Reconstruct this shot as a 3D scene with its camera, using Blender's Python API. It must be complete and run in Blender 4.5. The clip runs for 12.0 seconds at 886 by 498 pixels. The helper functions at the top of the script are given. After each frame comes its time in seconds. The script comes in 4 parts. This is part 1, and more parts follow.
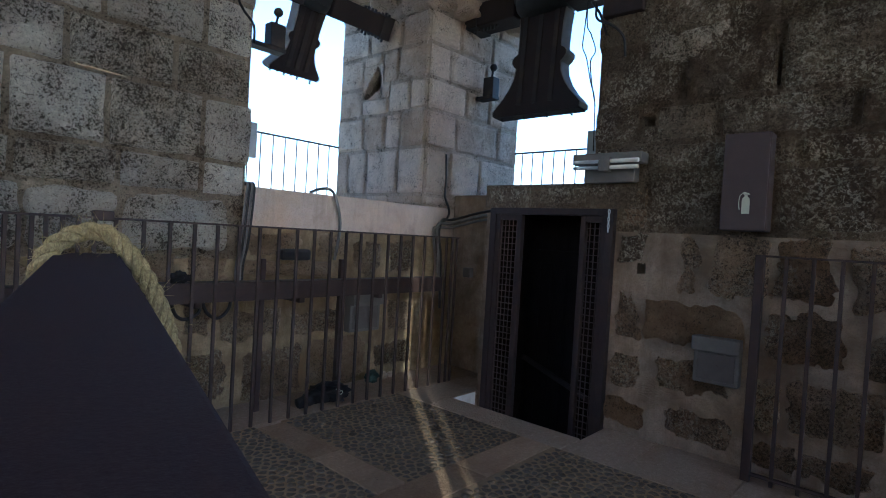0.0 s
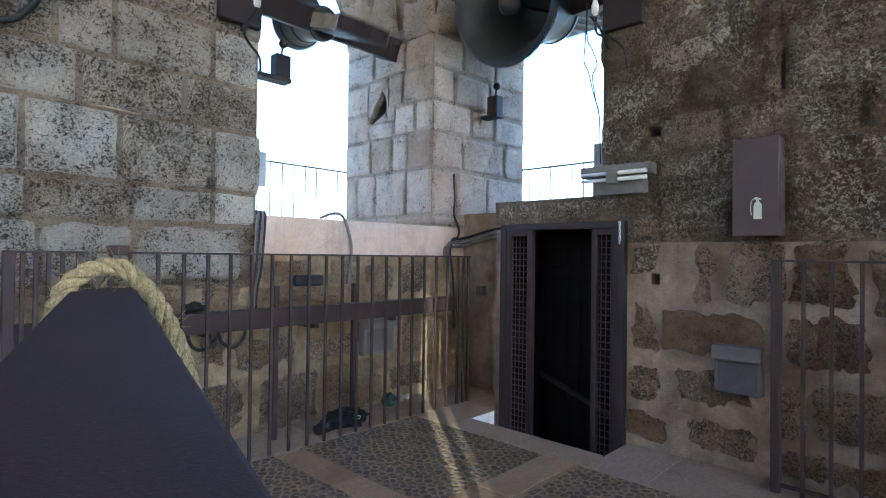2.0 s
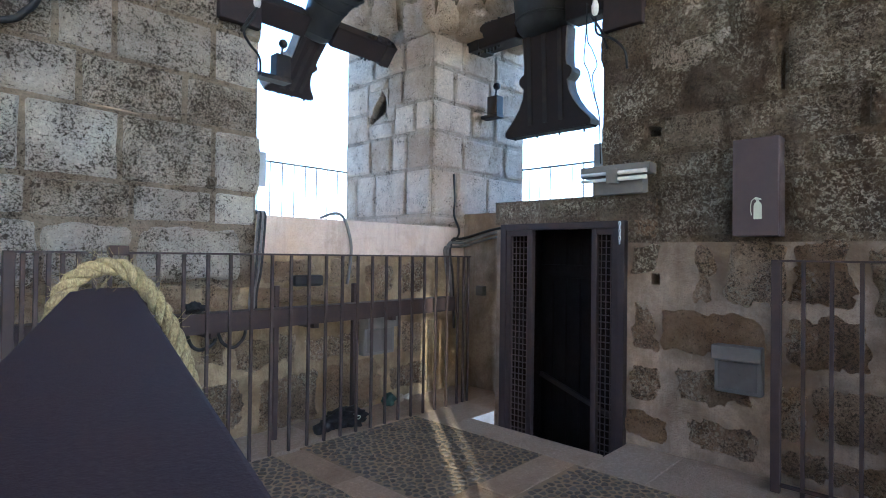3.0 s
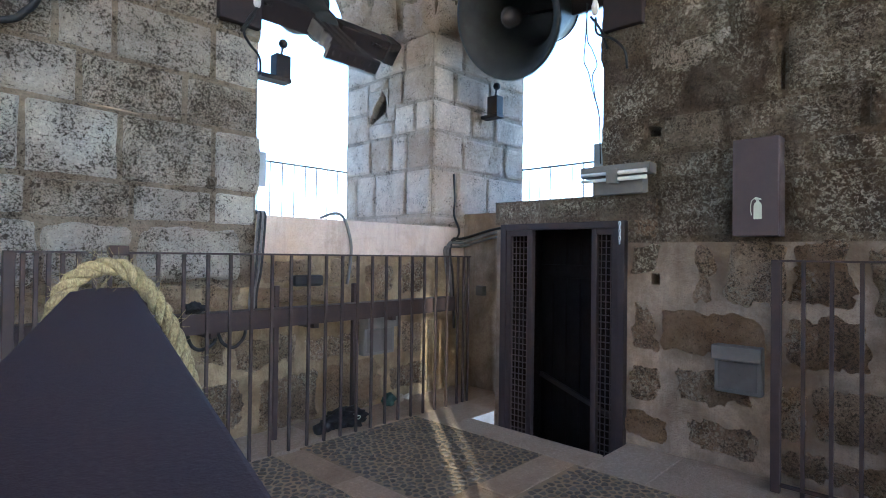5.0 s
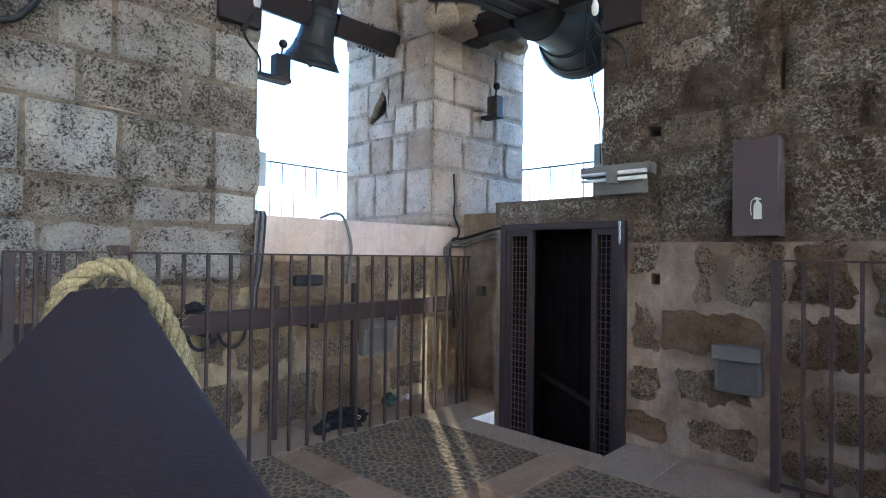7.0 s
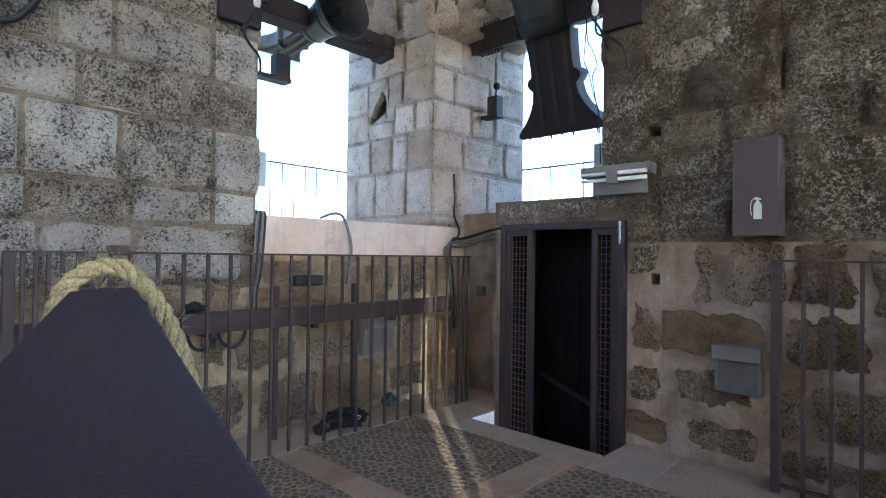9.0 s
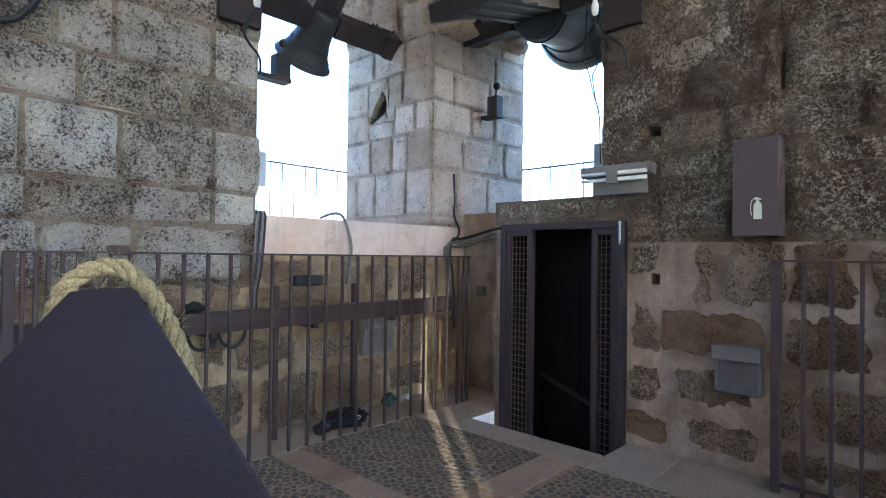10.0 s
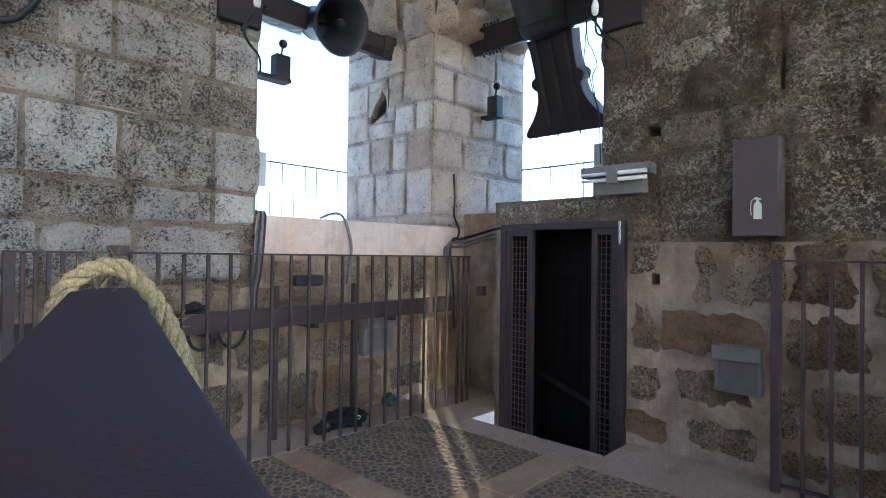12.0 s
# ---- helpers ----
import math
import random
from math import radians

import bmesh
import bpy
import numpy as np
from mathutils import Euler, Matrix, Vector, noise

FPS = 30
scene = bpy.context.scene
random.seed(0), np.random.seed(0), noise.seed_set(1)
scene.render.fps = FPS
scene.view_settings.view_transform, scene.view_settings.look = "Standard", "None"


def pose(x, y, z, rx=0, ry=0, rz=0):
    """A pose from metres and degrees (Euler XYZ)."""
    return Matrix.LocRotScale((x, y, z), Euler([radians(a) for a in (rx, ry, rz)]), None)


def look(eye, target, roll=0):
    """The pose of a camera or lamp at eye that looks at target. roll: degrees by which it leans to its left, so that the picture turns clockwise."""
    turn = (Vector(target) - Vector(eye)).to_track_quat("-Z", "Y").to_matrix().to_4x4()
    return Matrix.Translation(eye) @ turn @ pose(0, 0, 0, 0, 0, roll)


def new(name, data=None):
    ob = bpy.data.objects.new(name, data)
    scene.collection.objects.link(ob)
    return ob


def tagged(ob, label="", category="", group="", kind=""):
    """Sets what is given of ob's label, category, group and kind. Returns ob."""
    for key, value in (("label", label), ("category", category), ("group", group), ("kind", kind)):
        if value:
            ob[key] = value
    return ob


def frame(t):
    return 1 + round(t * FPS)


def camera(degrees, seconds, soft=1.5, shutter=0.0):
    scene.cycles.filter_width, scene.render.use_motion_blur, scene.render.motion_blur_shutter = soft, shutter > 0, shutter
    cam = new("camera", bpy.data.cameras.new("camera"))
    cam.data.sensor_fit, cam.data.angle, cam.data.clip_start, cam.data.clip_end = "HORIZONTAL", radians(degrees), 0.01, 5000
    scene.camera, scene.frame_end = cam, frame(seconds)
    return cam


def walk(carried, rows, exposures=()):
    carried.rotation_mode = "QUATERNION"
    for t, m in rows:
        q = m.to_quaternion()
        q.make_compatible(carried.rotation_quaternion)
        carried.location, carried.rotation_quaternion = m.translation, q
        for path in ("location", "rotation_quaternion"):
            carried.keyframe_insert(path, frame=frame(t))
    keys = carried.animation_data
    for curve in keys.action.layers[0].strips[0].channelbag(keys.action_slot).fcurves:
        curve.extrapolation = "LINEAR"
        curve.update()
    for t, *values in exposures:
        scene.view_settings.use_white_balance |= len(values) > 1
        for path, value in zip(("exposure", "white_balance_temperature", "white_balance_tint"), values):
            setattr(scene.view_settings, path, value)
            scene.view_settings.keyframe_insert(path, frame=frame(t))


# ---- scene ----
EYE = Vector((-3.16, -2.74, 1.11))
AZ = 43.4


def aim(turn, tilt, roll):
    a, p = radians(AZ + turn), radians(0.65 + tilt)
    way = Vector((math.cos(a) * math.cos(p), math.sin(a) * math.cos(p), math.sin(p)))
    return look(EYE, EYE + way, 0.75 + roll)


cam = camera(78.0, 12.0, soft=1.0, shutter=0.4)
walk(cam, [(0.0, aim(-1.25, -2.0, 2.6)), (0.1, aim(-1.2, -1.5, 2.2)), (0.2, aim(-0.25, -0.3, 0.5)), (0.3, aim(0, 0, 0)), (0.4, aim(0, 0, 0)),
           (6.0, aim(0, 0, 0)), (12.0, aim(0, 0, 0))],
     [(t, e + 0.8, 4560, 10) for t, e in ((0.0, 1.38), (0.2, 1.7), (0.4, 2.0), (0.7, 2.2), (1.0, 2.4), (1.5, 2.5), (3.0, 2.6), (12.0, 2.65))])

# ---- world and sun ----
SUN_AZ, SUN_EL = 230.8, 15.0
world = bpy.data.worlds.new("world")
scene.world = world
world.use_nodes = True
wn = world.node_tree.nodes
sky = wn.new("ShaderNodeTexSky")
sky.sky_type = "NISHITA"
sky.sun_disc = False
sky.sun_elevation = radians(SUN_EL)
sky.sun_rotation = radians(90 - SUN_AZ)
sky.dust_density = 1.5
wn["Background"].inputs["Strength"].default_value = 0.15
world.node_tree.links.new(sky.outputs[0], wn["Background"].inputs["Color"])
sun = new("sun", bpy.data.lights.new("sun", "SUN"))
sun.data.energy = 4.8
sun.data.angle = radians(0.5)
sun.data.color = (1.0, 0.8, 0.47)
sa, se = radians(SUN_AZ), radians(SUN_EL)
sun.matrix_world = look((0, 0, 20), Vector((0, 0, 20)) - Vector((math.cos(sa) * math.cos(se), math.sin(sa) * math.cos(se), math.sin(se))))


# ---- materials ----
class Nodes:
    """A node material with a few shorthands."""

    def __init__(self, name, rough=0.8, metal=0.0):
        self.mat = bpy.data.materials.new(name)
        self.mat.use_nodes = True
        self.tree = self.mat.node_tree
        self.bsdf = self.tree.nodes["Principled BSDF"]
        self.bsdf.inputs["Roughness"].default_value = rough
        self.bsdf.inputs["Metallic"].default_value = metal
        self.co = self.tree.nodes.new("ShaderNodeNewGeometry").outputs["Position"]

    def link(self, a, b):
        self.tree.links.new(a, b)

    def local(self):
        self.co = self.tree.nodes.new("ShaderNodeTexCoord").outputs["Object"]

    def noise(self, scale, detail=4.0, rough=0.6, distort=0.0, stretch=None):
        n = self.tree.nodes.new("ShaderNodeTexNoise")
        n.inputs["Scale"].default_value = scale
        n.inputs["Detail"].default_value = detail
        n.inputs["Roughness"].default_value = rough
        n.inputs["Distortion"].default_value = distort
        co = self.co
        if stretch:
            m = self.tree.nodes.new("ShaderNodeMapping")
            m.inputs["Scale"].default_value = stretch
            self.link(co, m.inputs["Vector"])
            co = m.outputs[0]
        self.link(co, n.inputs["Vector"])
        return n.outputs["Fac"]

    def cells(self, scale, feature="F1"):
        n = self.tree.nodes.new("ShaderNodeTexVoronoi")
        n.feature = feature
        n.inputs["Scale"].default_value = scale
        self.link(self.co, n.inputs["Vector"])
        return n.outputs["Distance"]

    def ramp(self, fac, *stops):
        r = self.tree.nodes.new("ShaderNodeValToRGB")
        e = r.color_ramp.elements
        while len(e) < len(stops):
            e.new(0.5)
        for el, (p, c) in zip(e, stops):
            el.position = p
            el.color = (*c, 1) if not isinstance(c, (int, float)) else (c, c, c, 1)
        self.link(fac, r.inputs[0])
        return r.outputs[0]

    def mix(self, fac, a, b, blend="MIX"):
        m = self.tree.nodes.new("ShaderNodeMix")
        m.data_type, m.blend_type = "RGBA", blend
        for sock, v in ((m.inputs[0], fac), (m.inputs[6], a), (m.inputs[7], b)):
            if isinstance(v, (int, float)):
                sock.default_value = v
            elif isinstance(v, tuple):
                sock.default_value = (*v, 1)
            else:
                self.link(v, sock)
        return m.outputs[2]

    def math(self, op, a, b=0.5):
        m = self.tree.nodes.new("ShaderNodeMath")
        m.operation = op
        for sock, v in zip(m.inputs, (a, b)):
            if isinstance(v, (int, float)):
                sock.default_value = v
            else:
                self.link(v, sock)
        return m.outputs[0]

    def random(self):
        return self.tree.nodes.new("ShaderNodeObjectInfo").outputs["Random"]

    def island(self):
        return self.tree.nodes.new("ShaderNodeNewGeometry").outputs["Random Per Island"]

    def finish(self, colour, height=None, strength=0.5, depth=0.01, rough=None):
        if isinstance(colour, tuple):
            self.bsdf.inputs["Base Color"].default_value = (*colour, 1)
        else:
            self.link(colour, self.bsdf.inputs["Base Color"])
        if height is not None:
            b = self.tree.nodes.new("ShaderNodeBump")
            b.inputs["Strength"].default_value = strength
            b.inputs["Distance"].default_value = depth
            self.link(height, b.inputs["Height"])
            self.link(b.outputs[0], self.bsdf.inputs["Normal"])
        if rough is not None:
            self.link(rough, self.bsdf.inputs["Roughness"])
        return self.mat


def limestone(name, pale, mid, stain, pits, stained, lichen=0.0):
    """Weathered limestone: tone by the block, brown stains, fine eroded pits."""
    n = Nodes(name, 0.92)
    n.bsdf.inputs["Specular IOR Level"].default_value = 0.25
    big, fine = n.noise(2.6, 5, 0.65), n.noise(48, 8, 0.72, 0.2)
    pit, grit = n.noise(66, 8, 0.68, 0.35), n.noise(150, 5, 0.7)
    patch = n.noise(7.0, 6, 0.65, 0.4)
    base = n.mix(n.ramp(fine, (0.36, 0.0), (0.64, 1.0)), mid, pale)
    base = n.mix(n.math("MULTIPLY", n.ramp(n.math("ADD", big, n.math("MULTIPLY", n.random(), 0.12)), (0.52 - stained, 0.0), (0.74 - stained, 1.0)), 0.8), base, stain)
    base = n.mix(n.math("MULTIPLY", n.random(), 0.6), base, n.mix(1.0, base, (0.62, 0.58, 0.53), "MULTIPLY"))
    base = n.mix(n.ramp(grit, (0.35, 0.35), (0.6, 0.0)), base, n.mix(1.0, base, (0.5, 0.46, 0.42), "MULTIPLY"))
    if lichen:
        base = n.mix(n.math("MULTIPLY", n.ramp(n.noise(52, 8, 0.72, 0.6), (0.49, 0.0), (0.55, 1.0)), n.ramp(n.noise(2.3, 5), (0.44, 0.0), (0.56, lichen))), base, (0.58, 0.53, 0.4))
    worn = n.math("ADD", pit, n.math("MULTIPLY", n.math("SUBTRACT", patch, 0.5), -0.38))
    hole = n.math("MAXIMUM", n.ramp(worn, (pits - 0.06, 1.0), (pits + 0.015, 0.0)), n.math("MULTIPLY", n.ramp(n.math("ADD", n.noise(120, 6, 0.7, 0.3), n.math("MULTIPLY", n.math("SUBTRACT", patch, 0.5), -0.35)), (pits - 0.05, 1.0), (pits + 0.01, 0.0)), 0.8))
    # Pit dirt dark, high grain pale; the colour also carries the relief's shading.
    base = n.mix(n.math("MULTIPLY", hole, 0.95), base, (0.085, 0.064, 0.043))
    base = n.mix(n.ramp(fine, (0.56, 0.0), (0.7, 0.6)), base, n.mix(1.0, base, (1.35, 1.33, 1.28), "MULTIPLY"))
    height = n.math("SUBTRACT", n.math("MULTIPLY", fine, 0.8), hole)
    height = n.math("ADD", height, n.math("MULTIPLY", grit, 0.25))
    return n.finish(base, n.math("ADD", height, n.math("MULTIPLY", patch, 0.6)), 1.0, 0.045)


STONE = limestone("limestone_pale", (0.918, 0.875, 0.766), (0.755, 0.7, 0.588), (0.592, 0.515, 0.399), 0.452, -0.02)
STONE_PITTED = limestone("limestone_pitted", (0.92, 0.864, 0.715), (0.583, 0.513, 0.396), (0.498, 0.405, 0.281), 0.478, 0.02)
STONE_WARM = limestone("limestone_warm", (0.507, 0.4, 0.268), (0.374, 0.281, 0.175), (0.287, 0.187, 0.102), 0.42, 0.02)
STRIP_WARM = limestone("limestone_strip", (0.546, 0.408, 0.272), (0.43, 0.309, 0.199), (0.327, 0.218, 0.132), 0.33, 0.0)
STONE_DARK = limestone("limestone_dark", (0.323, 0.266, 0.189), (0.185, 0.149, 0.104), (0.148, 0.106, 0.0685), 0.455, 0.04, 0.85)
STONE_BROWN = limestone("limestone_brown", (0.532, 0.4, 0.265), (0.325, 0.237, 0.155), (0.296, 0.2, 0.12), 0.455, 0.08, 0.6)
STONE_TAN = limestone("limestone_tan", (0.441, 0.328, 0.21), (0.331, 0.239, 0.146), (0.242, 0.161, 0.0923), 0.4, 0.06)
STONE_PIER = limestone("limestone_pier", (0.88, 0.77, 0.64), (0.73, 0.61, 0.49), (0.56, 0.43, 0.31), 0.395, 0.01)
STONE_FLOOR = limestone("limestone_floor", (0.531, 0.429, 0.326), (0.41, 0.326, 0.238), (0.326, 0.232, 0.152), 0.28, -0.02)
RUBBLE = limestone("rubble_stone", (0.487, 0.379, 0.248), (0.302, 0.227, 0.144), (0.209, 0.14, 0.0822), 0.45, 0.04, 0.6)


JOINT_N = limestone("joint_tan", (0.598, 0.507, 0.371), (0.442, 0.37, 0.269), (0.338, 0.26, 0.179), 0.43, 0.02)
JOINT_E = limestone("joint_dark", (0.287, 0.23, 0.163), (0.203, 0.16, 0.11), (0.148, 0.106, 0.0685), 0.43, 0.04, 0.4)
JOINT_P = limestone("joint_pier", (0.7, 0.6, 0.49), (0.56, 0.47, 0.375), (0.42, 0.33, 0.25), 0.42, 0.0)


def mortar(name, pale, mid, stain, amount):
    """Old lime mortar or plaster: blotches, damp runs and grain."""
    n = Nodes(name, 0.94)
    n.bsdf.inputs["Specular IOR Level"].default_value = 0.15
    a, b, c = n.noise(3.0, 6, 0.65, 0.4), n.noise(20, 7, 0.7), n.noise(110, 4, 0.7)
    col = n.mix(n.ramp(b, (0.34, 0.0), (0.66, 1.0)), mid, pale)
    col = n.mix(n.math("MULTIPLY", n.ramp(a, (0.52 - amount, 0.0), (0.74 - amount, 1.0)), 0.85), col, stain)
    warm = n.noise(1.7, 4, 0.6)
    col = n.mix(n.ramp(warm, (0.5, 0.0), (0.68, 0.5)), col, n.mix(1.0, col, (1.0, 0.82, 0.55), "MULTIPLY"))
    run = n.noise(8, 5, 0.65, 0, (1.6, 1.6, 0.14))
    col = n.mix(n.ramp(run, (0.52, 0.0), (0.7, 0.55)), col, stain)
    col = n.mix(n.ramp(c, (0.33, 0.5), (0.5, 0.0)), col, stain)
    height = n.math("ADD", n.math("MULTIPLY", a, 0.7), n.math("ADD", b, n.math("MULTIPLY", c, 0.35)))
    return n.finish(col, height, 0.8, 0.014)


MORTAR = mortar("mortar_tan", (0.33, 0.275, 0.2), (0.25, 0.205, 0.15), (0.15, 0.118, 0.085), 0.02)
MORTAR_PALE = mortar("mortar_floor", (0.316, 0.239, 0.15), (0.236, 0.177, 0.109), (0.221, 0.158, 0.096), -0.02)
# Near-black: the unlit stairwell's darkness is put into this colour.
DEEP_SHADE = mortar("deep_shade", (0.014, 0.011, 0.011), (0.009, 0.007, 0.007), (0.005, 0.004, 0.004), 0.0)
LOWER_EAST = mortar("lower_plaster_grey", (0.355, 0.295, 0.228), (0.262, 0.21, 0.157), (0.137, 0.102, 0.0696), 0.12)
LOWER = mortar("lower_plaster", (0.408, 0.326, 0.197), (0.298, 0.227, 0.132), (0.138, 0.098, 0.0554), 0.12)
RENDER_PINK = mortar("render_pink", (0.62, 0.52, 0.44), (0.54, 0.445, 0.37), (0.34, 0.26, 0.2), -0.02)
PLAIN_WALL = mortar("old_plaster", (0.5, 0.44, 0.35), (0.42, 0.36, 0.28), (0.3, 0.24, 0.18), 0.0)


def painted(name, colour, wear, rough=0.5, bump=0.25):
    n = Nodes(name, rough)
    n.bsdf.inputs["Specular IOR Level"].default_value = 0.3
    n.local()
    a, b = n.noise(9, 5, 0.65), n.noise(60, 4, 0.7)
    col = n.mix(n.ramp(a, (0.45, 0.0), (0.75, 1.0)), colour, wear)
    col = n.mix(n.ramp(b, (0.6, 0.0), (0.72, 0.4)), col, wear)
    return n.finish(col, b, bump, 0.002, n.ramp(a, (0.3, rough - 0.1), (0.7, rough + 0.15)))


RAIL = painted("brown_steel_paint", (0.0345, 0.0229, 0.0211), (0.06, 0.0385, 0.0296), 0.55)
DOOR_STEEL = painted("dark_brown_steel", (0.0272, 0.02, 0.0204), (0.048, 0.0336, 0.0298), 0.55)
MESH = painted("brown_mesh_paint", (0.055, 0.04, 0.037), (0.085, 0.06, 0.05), 0.5)
CABINET = painted("brown_cabinet_paint", (0.0616, 0.0458, 0.046), (0.0748, 0.0572, 0.0552), 0.55, 0.1)
GREY_BOX = painted("grey_box_paint", (0.125, 0.118, 0.108), (0.17, 0.16, 0.145), 0.5, 0.1)
LENS = painted("dull_lens", (0.1, 0.092, 0.084), (0.13, 0.12, 0.11), 0.35, 0.05)
LIGHT_GREY = painted("light_grey_paint", (0.45, 0.5, 0.55), (0.35, 0.38, 0.4), 0.5, 0.1)
BRONZE = painted("bell_bronze", (0.024, 0.026, 0.029), (0.042, 0.046, 0.047), 0.5, 0.3)
IRON = painted("black_iron", (0.022, 0.02, 0.022), (0.06, 0.045, 0.035), 0.55)
WOOD_DARK = painted("dark_headstock_wood", (0.021, 0.016, 0.017), (0.036, 0.027, 0.026), 0.75, 0.5)
# Pale tone stands for sky light on the counterweight's side edges.
WOOD_SKYLIT = painted("skylit_edge_strip", (0.24, 0.22, 0.2), (0.16, 0.145, 0.125), 0.7, 0.3)
WOOD_STICK = painted("pale_stick", (0.45, 0.36, 0.24), (0.32, 0.25, 0.16), 0.8, 0.3)
RUBBER = painted("black_rubber", (0.015, 0.015, 0.016), (0.03, 0.03, 0.03), 0.5, 0.1)
CABLE = painted("grey_cable", (0.16, 0.155, 0.15), (0.1, 0.095, 0.09), 0.6, 0.1)
GREEN = painted("green_cloth", (0.018, 0.04, 0.032), (0.028, 0.055, 0.043), 0.8, 0.2)
WHITE = painted("white_plastic", (0.7, 0.7, 0.68), (0.55, 0.54, 0.5), 0.4, 0.05)
SIGN = painted("pale_green_sign", (0.55, 0.6, 0.48), (0.48, 0.52, 0.42), 0.6, 0.05)
TUBE_GLASS = painted("tube_glass", (0.8, 0.8, 0.78), (0.7, 0.7, 0.68), 0.15, 0.02)
BLACK_CLOTH = painted("black_nylon", (0.006, 0.006, 0.007), (0.014, 0.014, 0.015), 0.6, 0.6)


def felted_paint():
    """Matt slate paint with a fine, dusty nap."""
    n = Nodes("dark_slate_paint", 0.8)
    n.bsdf.inputs["Specular IOR Level"].default_value = 0.12
    n.local()
    a, b, c = n.noise(420, 4, 0.75), n.noise(1500, 2, 0.6), n.noise(35, 4, 0.6)
    col = n.mix(n.ramp(a, (0.35, 0.0), (0.68, 1.0)), (0.028, 0.0185, 0.023), (0.044, 0.031, 0.036))
    col = n.mix(n.ramp(c, (0.4, 0.0), (0.7, 0.35)), col, (0.027, 0.021, 0.028))
    col = n.mix(n.ramp(b, (0.62, 0.0), (0.75, 0.5)), col, (0.09, 0.08, 0.088))
    return n.finish(col, n.math("ADD", a, n.math("MULTIPLY", b, 0.5)), 0.5, 0.0012)


BEAM = felted_paint()


def rope_material():
    n = Nodes("sisal_rope", 0.9)
    n.local()
    a, b = n.noise(200, 3, 0.6), n.noise(30, 4)
    col = n.mix(n.ramp(a, (0.3, 0.0), (0.7, 1.0)), (0.24, 0.19, 0.085), (0.43, 0.355, 0.175))
    col = n.mix(n.ramp(b, (0.55, 0.0), (0.75, 0.5)), col, (0.2, 0.17, 0.09))
    yarn = n.noise(260, 2, 0.5, 1.5, (1.0, 1.0, 0.25))
    col = n.mix(n.ramp(yarn, (0.38, 0.55), (0.52, 0.0)), col, (0.11, 0.085, 0.038))
    return n.finish(col, n.math("ADD", a, yarn), 0.9, 0.003)


ROPE = rope_material()


def pebble_material():
    n = Nodes("river_pebbles", 0.75)
    r = n.island()
    col = n.ramp(r, (0.0, (0.04, 0.03, 0.018)), (0.35, (0.066, 0.05, 0.031)), (0.7, (0.104, 0.076, 0.044)), (1.0, (0.05, 0.036, 0.021)))
    f = n.noise(80, 4, 0.7)
    return n.finish(n.mix(n.ramp(f, (0.4, 0.0), (0.7, 0.4)), col, (0.2, 0.18, 0.15)), f, 0.3, 0.003)


PEBBLE = pebble_material()


# ---- building helpers ----
def mesh_of(name, bm, material, smooth=False):
    me = bpy.data.meshes.new(name)
    bmesh.ops.recalc_face_normals(bm, faces=bm.faces)
    bm.to_mesh(me)
    bm.free()
    me.materials.append(material)
    if smooth:
        for p in me.polygons:
            p.use_smooth = True
    return me


def part(name, bm, material, parent=None, label="", smooth=False):
    ob = new(name, bm if isinstance(bm, bpy.types.Mesh) else mesh_of(name, bm, material, smooth))
    ob.parent = parent
    return tagged(ob, label)


def thing(name, label, category, at=(0, 0, 0), group="", turn=0):
    ob = new(name)
    ob.empty_display_size = 0.05
    ob.matrix_world = pose(*at, 0, 0, turn)
    return tagged(ob, label, category, group)


def box(x0, x1, y0, y1, z0, z1, bevel=0.0, bm=None):
    own = bmesh.new()
    bmesh.ops.create_cube(own, size=1.0)
    for v in own.verts:
        v.co = Vector(((x0 + x1) / 2 + v.co.x * (x1 - x0), (y0 + y1) / 2 + v.co.y * (y1 - y0), (z0 + z1) / 2 + v.co.z * (z1 - z0)))
    if bevel:
        bmesh.ops.bevel(own, geom=own.edges[:], offset=bevel, segments=2, affect="EDGES", profile=0.5)
    return join(bm, own)


def join(bm, own):
    if bm is None:
        return own
    tmp = bpy.data.meshes.new("tmp")
    own.to_mesh(tmp)
    own.free()
    bm.from_mesh(tmp)
    bpy.data.meshes.remove(tmp)
    return bm


def tube(points, radius, seg=8, bm=None):
    """A round tube through points; radius may be a list."""
    own = bmesh.new()
    pts = [Vector(p) for p in points]
    rs = radius if isinstance(radius, list) else [radius] * len(pts)
    rings, ref = [], None
    for i, p in enumerate(pts):
        d = (pts[min(i + 1, len(pts) - 1)] - pts[max(i - 1, 0)]).normalized()
        if ref is None:
            ref = d.orthogonal().normalized()
        ref = (ref - d * ref.dot(d)).normalized()
        side = d.cross(ref)
        rings.append([own.verts.new(p + rs[i] * (math.cos(k * math.tau / seg) * ref + math.sin(k * math.tau / seg) * side)) for k in range(seg)])
    for a, b in zip(rings, rings[1:]):
        for k in range(seg):
            own.faces.new((a[k], a[(k + 1) % seg], b[(k + 1) % seg], b[k]))
    own.faces.new(rings[0][::-1])
    own.faces.new(rings[-1])
    return join(bm, own)


